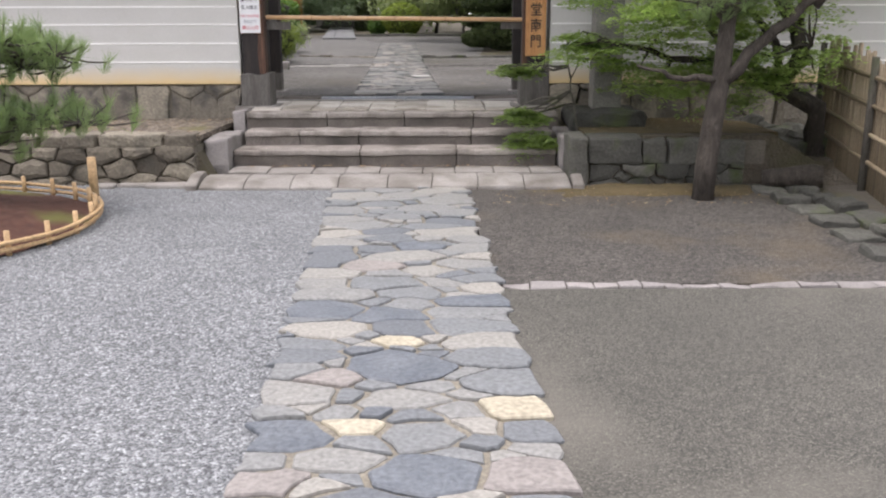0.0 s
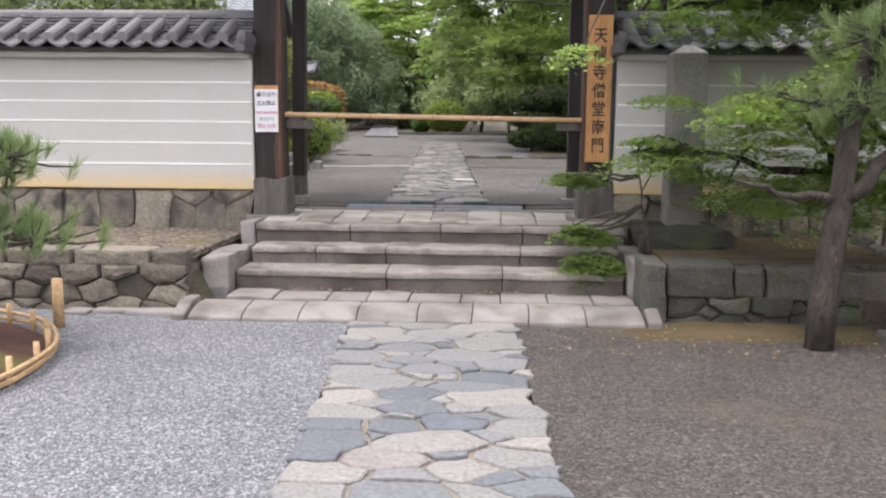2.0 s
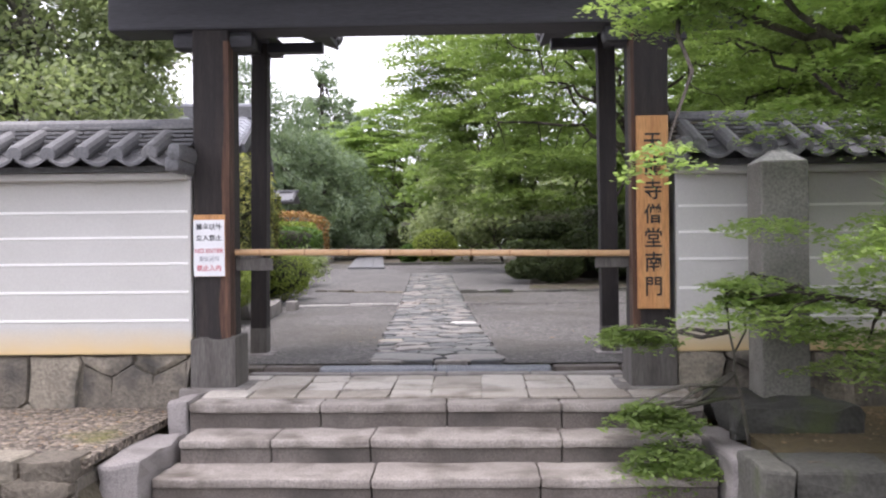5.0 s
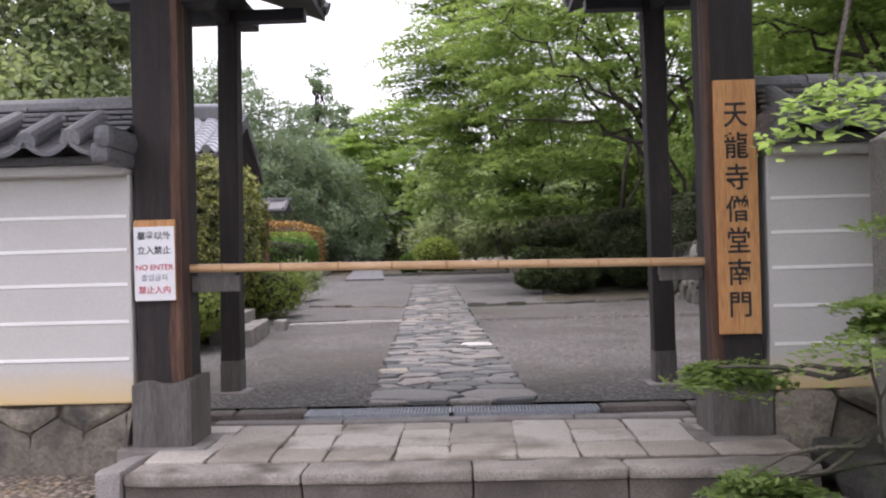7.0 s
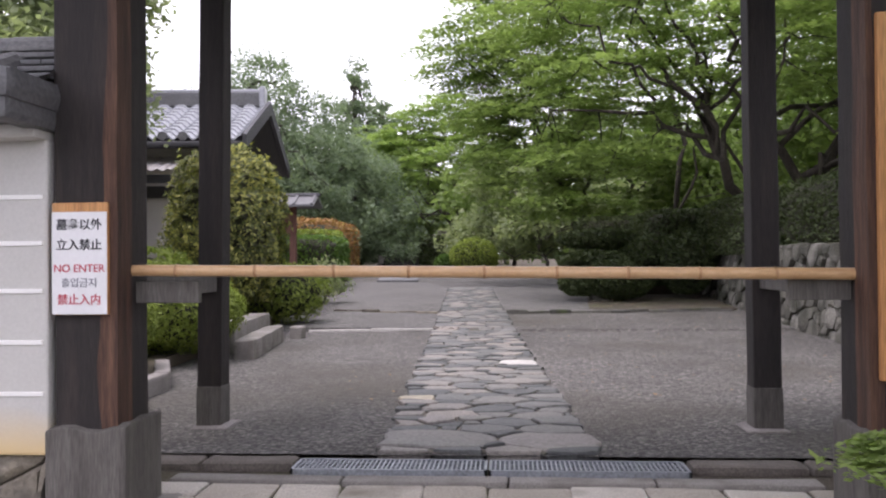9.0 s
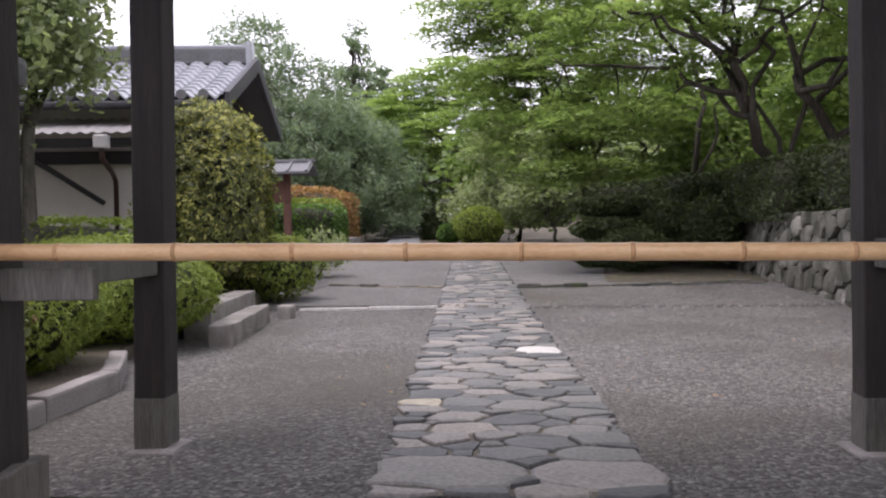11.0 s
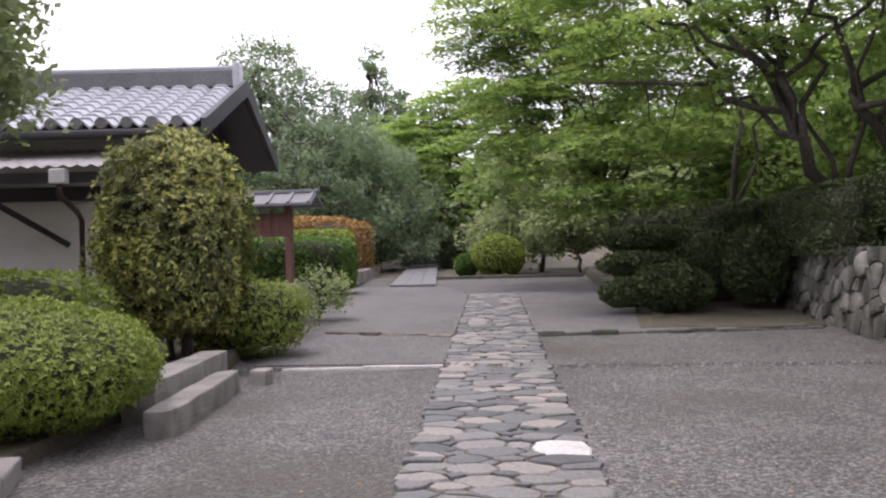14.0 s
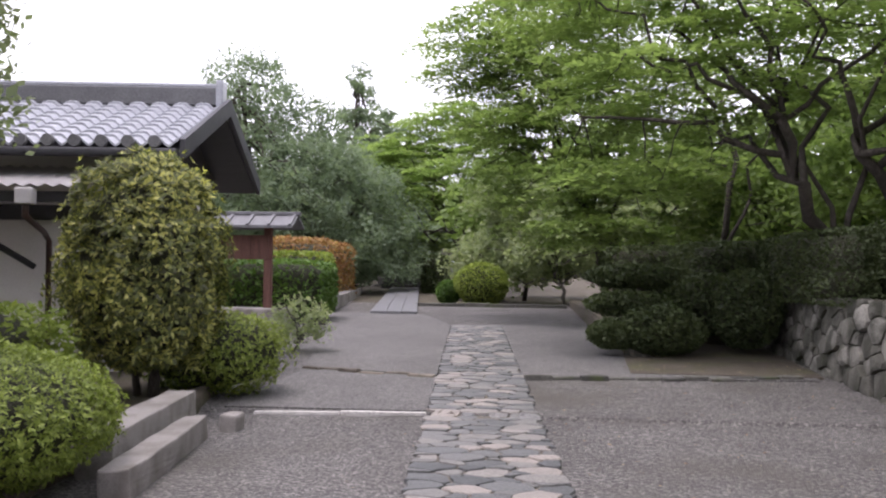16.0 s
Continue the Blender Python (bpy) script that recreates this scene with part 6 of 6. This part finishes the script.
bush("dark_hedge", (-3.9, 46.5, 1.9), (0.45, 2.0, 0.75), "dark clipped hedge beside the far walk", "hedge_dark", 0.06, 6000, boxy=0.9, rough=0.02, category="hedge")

# long slab walk and far steps
walkway = thing("slab_walk", "long smooth stone slab walk", "paving", kind="structure")
for i in range(3):
    for j in range(5):
        y0, y1 = 32 + j * 3.1, 32 + j * 3.1 + 3.08
        bm = bmesh.new()
        vs = []
        for y in (y0, y1):
            for k in (0, 1):
                x = -4.27 - (y - 32) * 0.1065 + 0.40 * (i + k) + (0.006 if k == 0 else -0.006)
                vs += [bm.verts.new((x, y, rise(y) + 0.075)), bm.verts.new((x, y, rise(y) - 0.05))]
        for q in ((0, 2, 6, 4), (1, 5, 7, 3), (0, 1, 3, 2), (4, 6, 7, 5), (0, 4, 5, 1), (2, 3, 7, 6)):
            bm.faces.new([vs[n] for n in q])
        bmesh.ops.recalc_face_normals(bm, faces=bm.faces)
        part("slab", bm, "slate", walkway)
for i in range(4):
    tagged(part("far_step", rough_box(-6.6, -4.1, 49 + i * 0.5, 49.6 + i * 0.5, 0.9, 1.42 + i * 0.18, 0.03, 0.02, 2), "dark_stone"), "dark stone step at the end of the walk", "step", "far steps", "structure")
for x in (-7.0, -6.2, -4.6, -3.9):
    g = thing("stone_lantern", "grey stone marker in the shade", "stone marker")
    part("body", rough_box(x - 0.25, x + 0.25, 52, 52.5, 1.3, 3.0 + rng.uniform(-0.4, 0.5), 0.05, 0.02, 2), "pillar_stone", g)
    part("foot", rough_box(x - 0.4, x + 0.4, 51.9, 52.6, 1.0, 1.35, 0.05, 0.02, 2), "dark_stone", g)

# ---- right side: retaining wall and hedges ----
stone_face("garden_wall", lambda u, v, h: (3.20 + 0.035 * u - h * 0.98 + 0.22 * v * 0.6, 14.4 + u, 0.55 + v + 0.0 * h), 12.0, 1.22, 0.34, 0.24, 11, "rubble_pale", "retaining wall of pale rounded boulders", lift=(0.02, 0.11))
bush("clipped_hedge", (4.25, 17.6, 2.2), (0.62, 3.6, 0.5), "long dark clipped hedge on the stone wall", "hedge_dark", 0.026, 26000, boxy=0.9, rough=0.03, category="hedge")
bush("clipped_hedge", (3.95, 22.9, 2.15), (0.6, 2.0, 0.5), "long dark clipped hedge on the stone wall", "hedge_dark", 0.026, 18000, boxy=0.9, rough=0.03, category="hedge")
bush("clipped_hedge", (3.2, 26.3, 2.1), (0.75, 1.6, 0.5), "dark clipped hedge on the raised bed", "hedge_dark", 0.04, 9000, boxy=0.9, rough=0.03, category="hedge")
bush("clipped_hedge", (2.25, 28.4, 2.08), (1.0, 0.9, 0.5), "dark clipped hedge on the raised bed", "hedge_dark", 0.04, 8000, boxy=0.9, rough=0.03, category="hedge")
tagged(part("raised_soil", jitter(box_bm(1.0, 12, 25.4, 36.5, 0.5, 1.22, bevel=0.1), 0.05, 1), "shaded_earth"), "bare earth bank under the trees", "earth bank", kind="structure")
tagged(part("bank", jitter(box_bm(3.7, 30, 14.2, 26, 0.5, 1.72, bevel=0.05), 0.03, 1), "shaded_earth"), "earth bank behind the stone wall", "earth bank", kind="structure")
for i, (x, y, z, a, b, c) in enumerate(((0.95, 23.6, 1.12, 0.42, 0.4, 0.22), (1.6, 23.5, 1.18, 0.65, 0.5, 0.36), (1.3, 24.4, 1.55, 0.75, 0.5, 0.2), (1.5, 25.0, 2.0, 0.9, 0.6, 0.2), (2.5, 24.6, 1.55, 0.7, 0.6, 0.5), (3.0, 23.9, 1.5, 0.5, 0.6, 0.6))):
    bush("cloud_shrub", (x, y, z), (a, b, c), "dark cloud-pruned evergreen in flat layers", "hedge_dark", 0.035, 6500, rough=0.05, group="cloud-pruned shrubs")
tube("bare_trunk", crooked((1.4, 24.5, 0.6), (1.5, 24.8, 2.0), 6, 0.1), [0.07] * 7, "bark")
tagged(bpy.data.objects["bare_trunk"], "dark twisted stem of the pruned evergreen", "trunk")
tagged(part("rock", jitter(rough_box(1.08, 1.5, 23.35, 23.7, 0.6, 0.98, 0.08, 0.05, 2), 0.03), "rubble_pale"), "pale rough garden rock", "rock")
sheet("moss_bed", [(0.9, 21.5), (3.3, 21.4), (3.6, 25.5), (1.2, 25.4)], "shaded_earth", "mossy shaded ground under the shrubs", height=lambda x, y: rise(y) + 0.028)

# ---- trees of the garden ----
MAPLE = "broad maple with bright layered spring foliage"


def big_maple(base, top, blobs, arms, count, label=MAPLE, mat="maple_leaf", leaf=0.044, per=138, reach=0.55, r=0.14, twigs=90):
    b = Vector(base)
    lines = [(crooked(Vector(a) - b, Vector(c) - b, 9, 0.14, 0.25), r0 * 0.62, 0.018) for a, c, r0 in arms]
    return tree("maple_tree", base, top, blobs, label, mat, bark="bark", r=r, leaf=leaf, per=per, reach=reach, count=count, boughs=8, twigs=twigs, shell=0.35, arms=lines)


big_maple((3.95, 22.6, 1.6), (3.1, 22.4, 4.2), [(1.9, 23.4, 5.0, 2.3, 1.8, 0.9), (4.5, 22.5, 6.2, 2.8, 2.2, 1.0), (0.9, 24.5, 6.6, 2.2, 2.0, 1.1), (1.2, 22.8, 3.6, 1.3, 0.9, 0.35), (5.6, 21.4, 5.0, 2.0, 1.8, 0.9), (3.2, 24, 8.0, 3.0, 2.4, 1.2)],
          [((3.4, 22.5, 3.5), (0.4, 22.6, 4.3), 0.10), ((3.15, 22.4, 4.1), (0.9, 22.6, 5.2), 0.085), ((3.1, 22.4, 4.2), (2.2, 22.2, 6.4), 0.08), ((3.1, 22.4, 4.2), (5.2, 21.6, 5.6), 0.07), ((2.2, 22.5, 4.4), (0.4, 23.4, 6.4), 0.06)], 620)
big_maple((4.95, 22.3, 1.6), (3.9, 22.0, 3.9), [(6.6, 20.8, 4.6, 1.8, 1.6, 0.7), (8.0, 22.5, 6.0, 2.8, 2.4, 1.4), (6.2, 20.0, 3.7, 1.4, 1.2, 0.35), (7.5, 20, 6.5, 2.4, 2.0, 1.2), (8.8, 21.0, 4.4, 1.8, 1.6, 0.9)],
          [((4.2, 22.0, 3.5), (7.0, 20.6, 5.2), 0.09), ((3.95, 22.0, 3.9), (3.0, 21.4, 5.6), 0.09), ((4.5, 22.2, 2.8), (7.2, 22, 4.4), 0.09)], 480)
big_maple((1.9, 31.5, 1.2), (1.2, 31.0, 3.6), [(0.1, 30.2, 4.2, 1.9, 1.9, 1.0), (1.6, 30.5, 6.2, 2.6, 2.2, 1.3), (-0.4, 31.5, 6.6, 1.7, 2.0, 1.4), (1.2, 29.2, 3.1, 1.9, 1.3, 0.5), (2.6, 29.5, 4.4, 1.8, 1.4, 0.8), (0.6, 31, 8.4, 2.2, 2.0, 1.2), (-1.5, 30.5, 7.2, 1.4, 1.7, 1.0), (-0.9, 30.2, 5.4, 1.2, 1.4, 0.6), (-0.9, 30.5, 9.6, 1.6, 1.7, 1.0)],
          [((1.3, 31.1, 3.2), (-0.8, 30.4, 5.0), 0.1), ((1.2, 31, 3.5), (1.8, 29.6, 6.4), 0.1), ((1.2, 31, 3.5), (-1.4, 30.6, 7.0), 0.08)], 900, leaf=0.05, per=130, reach=0.6)
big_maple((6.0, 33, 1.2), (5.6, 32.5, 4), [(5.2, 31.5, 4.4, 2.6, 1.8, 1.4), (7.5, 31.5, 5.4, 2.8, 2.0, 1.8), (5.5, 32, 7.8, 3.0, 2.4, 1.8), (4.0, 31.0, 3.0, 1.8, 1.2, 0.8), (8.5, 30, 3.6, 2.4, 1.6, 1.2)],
          [((5.7, 32.6, 3.2), (3.8, 31, 5.0), 0.1)], 520, "tall maple in the shade behind the hedge", "maple_shaded", 0.08, 80, 0.65, 0.2, 30)
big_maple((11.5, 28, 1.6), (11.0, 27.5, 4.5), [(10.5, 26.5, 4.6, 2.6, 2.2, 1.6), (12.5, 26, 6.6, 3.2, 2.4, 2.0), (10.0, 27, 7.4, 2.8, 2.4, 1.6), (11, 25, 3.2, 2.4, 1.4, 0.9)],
          [], 320, "tall maple in the shade behind the hedge", "maple_shaded", 0.08, 80, 0.65, 0.22, 30)
big_maple((6.0, 17.5, 1.7), (5.6, 17.6, 4.2), [(3.4, 15.8, 6.0, 1.5, 1.5, 0.4), (4.2, 13.2, 5.4, 1.1, 1.2, 0.4), (5.6, 12.6, 5.8, 1.6, 1.5, 0.7), (7.6, 13.2, 5.6, 2.0, 1.8, 0.9), (5.2, 14.5, 6.6, 2.0, 2.0, 0.7), (7.5, 15.5, 6.0, 2.0, 2.0, 0.9), (4.2, 17.8, 4.9, 1.5, 1.6, 0.5), (5.6, 17.0, 6.0, 2.0, 2.0, 0.9), (3.6, 18.6, 6.3, 1.6, 1.6, 0.6), (7.0, 18, 5.0, 1.8, 1.8, 0.8), (4.6, 15.6, 6.6, 1.8, 1.6, 0.7)],
          [((5.7, 17.6, 3.8), (3.4, 18.0, 5.0), 0.07), ((5.7, 17.6, 3.9), (3.4, 18.4, 6.4), 0.06)], 800, leaf=0.038, reach=0.42, r=0.13)
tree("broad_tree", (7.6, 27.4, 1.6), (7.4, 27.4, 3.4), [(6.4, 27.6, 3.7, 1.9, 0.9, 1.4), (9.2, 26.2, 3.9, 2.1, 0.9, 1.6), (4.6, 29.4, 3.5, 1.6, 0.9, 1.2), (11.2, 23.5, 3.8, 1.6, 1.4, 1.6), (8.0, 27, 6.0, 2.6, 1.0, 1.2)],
     "dense shaded thicket behind the clipped hedge", "maple_shaded", r=0.09, leaf=0.075, per=70, reach=0.5, count=420, flat=False, boughs=16)
for x, y, h in ((3.4, 27.2, 5.5), (7.4, 26.4, 6), (8.6, 24.6, 6), (10.2, 23.4, 6.5), (2.9, 33.5, 6), (-0.3, 40, 6)):
    s = thing("slim_trunk", "slender dark tree trunk under the maples", "tree trunk", "slender trunks")
    limbs("stem", [(crooked((x, y, 0.9), (x + rng.uniform(-0.7, 0.7), y, h), 7, 0.12), 0.09, 0.05), (crooked((x, y, 2.4), (x + rng.uniform(-1.5, 1.5), y - 0.3, h - 0.6), 6, 0.12), 0.05, 0.02)], "bark", s)
tree("broad_tree", (0.9, 36.5, 1.1), (0.5, 36.5, 2.8), [(-0.7, 38.6, 2.6, 1.2, 1.0, 1.1), (0.6, 37.2, 2.8, 1.4, 1.0, 1.0), (2.2, 36.5, 3.0, 1.7, 1.2, 1.1), (-1.9, 40, 2.4, 1.1, 1.0, 0.9), (-0.5, 39, 4.2, 1.6, 1.2, 1.0)],
     "loose evergreen shrubs with grey-green leaves", "oak_leaf", r=0.07, leaf=0.075, per=50, reach=0.4, count=380, flat=False, boughs=26)
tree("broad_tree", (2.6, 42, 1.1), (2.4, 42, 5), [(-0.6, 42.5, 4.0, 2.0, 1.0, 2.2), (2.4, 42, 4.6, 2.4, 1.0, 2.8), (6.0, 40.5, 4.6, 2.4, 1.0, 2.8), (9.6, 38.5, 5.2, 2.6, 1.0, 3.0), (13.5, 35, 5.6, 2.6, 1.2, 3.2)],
     "dense shaded wood closing the garden", "maple_shaded", r=0.12, leaf=0.16, per=60, reach=0.7, count=460, flat=False, boughs=16)
tree("broad_tree", (5.5, 38.5, 1.1), (5.3, 38.5, 4), [(4.0, 38.6, 3.0, 2.4, 1.4, 1.8), (7.6, 37.5, 3.4, 2.6, 1.4, 2.0), (11, 35.5, 3.4, 3.0, 1.4, 2.2), (14.5, 31, 3.6, 2.4, 2.0, 2.4)],
     "dense evergreen thicket behind the garden", "oak_leaf", r=0.1, leaf=0.11, per=60, reach=0.6, count=420, flat=False, boughs=20)
big_maple((-2.3, 47.5, 1.2), (-2.8, 47.5, 5), [(-3.4, 47, 6.0, 2.0, 2.0, 1.0), (-5.2, 49, 7.2, 2.2, 2.2, 1.2), (-3.6, 50, 8.6, 2.4, 2.4, 1.4), (-2.0, 46, 4.4, 1.4, 1.4, 0.6), (-6.6, 50, 5.2, 1.6, 1.6, 0.8), (-1.6, 48, 7.2, 1.8, 1.8, 1.2)],
          [], 520, "green maple arching over the far walk", "maple_mid", 0.08, 100, 0.65, 0.2, 20)
big_maple((-8.9, 52, 1.2), (-8.2, 51, 5), [(-7.8, 50, 4.8, 1.8, 2.0, 1.2), (-6.8, 53, 3.8, 1.5, 1.5, 0.9), (-4.8, 55, 4.6, 2.4, 1.5, 2.2), (-2.2, 54, 4.2, 2.2, 1.5, 2.2), (-8, 56, 7, 2.6, 2, 2.2)],
          [], 420, "shaded maple beside the far walk", "maple_shaded", 0.12, 65, 0.7, 0.2, 20)


def conifer(x, y, h, w, label, top_round, count, leaf=0.085):
    """A tall conifer built of drooping tiers."""
    tiers = []
    n = 15
    for k in range(n):
        s = k / (n - 1)
        wide = w * (1 - 0.68 * s ** 2.2 if top_round else (1 - s) ** 0.85 + 0.06)
        for q in range(2):
            a = rng.uniform(0, 6.28)
            tiers.append((x + math.cos(a) * wide * 0.3, y + math.sin(a) * wide * 0.3, 2.0 + (h - 2.6) * s, wide * 0.74, wide * 0.74, (h - 2.6) / n * 0.75))
    return tree("conifer", (x, y, 1.2), (x, y, h - 1.6), tiers, label, "conifer", bark="bark", r=0.2, leaf=leaf, per=78, reach=0.5, slim=0.34, count=count, flat=False, boughs=24, lean=0.05, shell=0.55)


CON = "tall grey-green conifer behind the house"
conifer(-10.8, 42, 10.6, 4.6, CON, True, 640, 0.085)
conifer(-8.8, 43.5, 8.8, 4.4, CON, True, 540, 0.085)
conifer(-7.0, 44.5, 7.0, 3.2, CON, True, 380)
conifer(-10.2, 62, 15.0, 5.0, "narrow pointed cedar in the distance", False, 420, 0.15)
conifer(-8.6, 66, 12.4, 4.2, "broad dark conifer in the distance", True, 420, 0.18)
OAK = "tall leafy evergreen behind the white wall"
tree("evergreen_tree", (-5.15, 15.9, 0.7), (-5.1, 15.9, 5.6), [(-4.9, 15.8, 3.35, 0.62, 0.6, 0.28), (-5.3, 15.9, 3.9, 0.85, 0.7, 0.3), (-4.95, 16.0, 4.5, 0.75, 0.7, 0.3), (-5.4, 15.9, 5.1, 0.7, 0.7, 0.3), (-5.1, 15.9, 5.7, 0.5, 0.5, 0.3)],
     "evergreen with a straight bare grey trunk beside the low hedge", "oak_leaf", r=0.085, leaf=0.04, per=85, reach=0.3, count=260, flat=False, boughs=14, lean=0.04, shell=0.3)
for x, y, h, w in ((-6.3, 15.4, 6.6, 1.5), (-8.6, 16.0, 8.2, 2.3), (-11.8, 19, 8.4, 2.6), (-9.3, 13.4, 5.0, 1.5), (-7.0, 13.2, 3.9, 1.0)):
    tree("evergreen_tree", (x, y, 0.8), (x, y, h - 0.8), [(x + rng.uniform(-0.6, 0.6) * w, y + rng.uniform(-0.5, 0.5), h * k, w * s * 0.75, w * s * 0.75, h * 0.085) for k, s in ((0.42, 0.9), (0.52, 1.0), (0.62, 1.0), (0.72, 0.9), (0.82, 0.8), (0.92, 0.55))],
         OAK, "oak_leaf", r=0.14, leaf=0.046, per=60, reach=0.34, count=330, flat=False, boughs=26, lean=0.1, shell=0.4)

# far woods close the place all round
fv_c, fv_u, fv_w = [], [], []
for k in range(120):
    a = 2 * math.pi * k / 120
    rad = 62 + rng.uniform(-6, 10)
    cx, cy, h = rad * math.sin(a), 20 + rad * math.cos(a), rng.uniform(6, 8.5)
    n = 520
    d = unit(rng.normal(0, 1, (n, 3)))
    c = np.array([cx, cy, 1.0 + h * 0.45]) + d * [5.0, 5.0, h * 0.55] * (0.8 + 0.25 * rng.random((n, 1)))
    u, w = leaf_axes(n, 0.52, 0.1)
    fv_c.append(c), fv_u.append(u), fv_w.append(w)
woods = quads("far_woods", np.concatenate(fv_c).astype(np.float32), np.concatenate(fv_u), np.concatenate(fv_w), "far_leaf", None)
tagged(woods, "distant green woods around the temple", "woods", kind="stuff")

# fallen leaves
def fallen(name, x0, x1, y0, y1, height, n, label):
    c = np.stack([rng.uniform(x0, x1, n), rng.uniform(y0, y1, n), np.zeros(n)], -1)
    c[:, 2] = [height(p[0], p[1]) + 0.006 for p in c]
    u, w = leaf_axes(n, 0.014, 1.5)
    tagged(quads(name, c.astype(np.float32), u, w, "litter", None), label, "leaf litter", kind="stuff")


fallen("fallen_leaves", -5.5, -2.4, 8.75, 9.98, lambda x, y: 0.458, 700, "dry brown leaves on the earth terrace")
fallen("fallen_leaves", -2.0, 1.1, 8.70, 8.80, lambda x, y: 0.108, 170, "dry brown leaves at the foot of the steps")
fallen("fallen_leaves", 1.5, 3.2, 8.8, 9.9, lambda x, y: 0.46, 260, "dry brown leaves on the mossy bed")
fallen("fallen_leaves", 0.4, 3.1, 7.2, 8.2, lambda x, y: 0.012, 320, "dry brown needles and leaves on the gravel")
fallen("fallen_leaves", -2.0, 3.1, 12.5, 21.0, lambda x, y: rise(y) + 0.004, 420, "pale dry leaves on the garden gravel")
fallen("fallen_leaves", 0.8, 3.2, 21.2, 24.5, lambda x, y: rise(y) + 0.07, 420, "dry brown leaves under the shrubs")

# ---- paving stones ----
MARKS = [(-0.60, 2.98, "blue_stone", 0.2), (-0.36, 3.05, "yellow_stone", 0.125), (-0.18, 3.31, "", 0.19), (0.06, 3.19, "", 0.13), (0.27, 3.22, "yellow_stone", 0.19), (-0.10, 2.97, "", 0.16),
         (-0.38, 2.78, "", 0.15), (-0.08, 2.69, "blue_stone", 0.2), (0.27, 2.66, "mauve_stone", 0.18), (0.31, 2.88, "", 0.1), (-0.21, 3.67, "blue_stone", 0.26), (0.21, 3.76, "", 0.18), (0.14, 4.20, "", 0.2),
         (-0.65, 4.48, "blue_stone", 0.22), (-0.28, 4.38, "blue_stone", 0.18), (-0.18, 3.98, "yellow_stone", 0.13), (-0.61, 3.95, "", 0.15), (-0.66, 3.61, "", 0.12), (-0.49, 3.52, "mauve_stone", 0.12),
         (-0.32, 4.96, "", 0.2), (0.17, 4.62, "blue_stone", 0.16), (-0.03, 4.99, "", 0.15), (0.13, 5.39, "", 0.18), (-0.44, 5.33, "mauve_stone", 0.17), (-0.17, 5.83, "blue_stone", 0.17),
         (-0.57, 2.63, "mauve_stone", 0.13), (0.13, 2.91, "", 0.1)]
stone_path("stone_path_outer", 0.6, 8.06, lambda y: 1.10 + 0.10 * min(1, max(0, (y - 2.5) / 5)), 0.33, 0.215, 21, "paving", "path of fitted blue-grey and tan flagstones", 300, lambda y: 0.0,
           MARKS)
stone_path("stone_path_inner", 11.03, 28.8, lambda y: 1.04, 0.25, 0.185, 33, "paving_inner", "path of small fitted grey flagstones in the garden", 300, rise,
           ((-0.31, 14.72, "white_stone", 0.28), (-1.06, 12.7, "yellow_stone", 0.11), (-0.86, 11.85, "mauve_stone", 0.11), (-0.82, 11.32, "", 0.33), (-0.24, 11.3, "mauve_stone", 0.27), (-0.42, 11.78, "", 0.16)), 0.014, "joint")
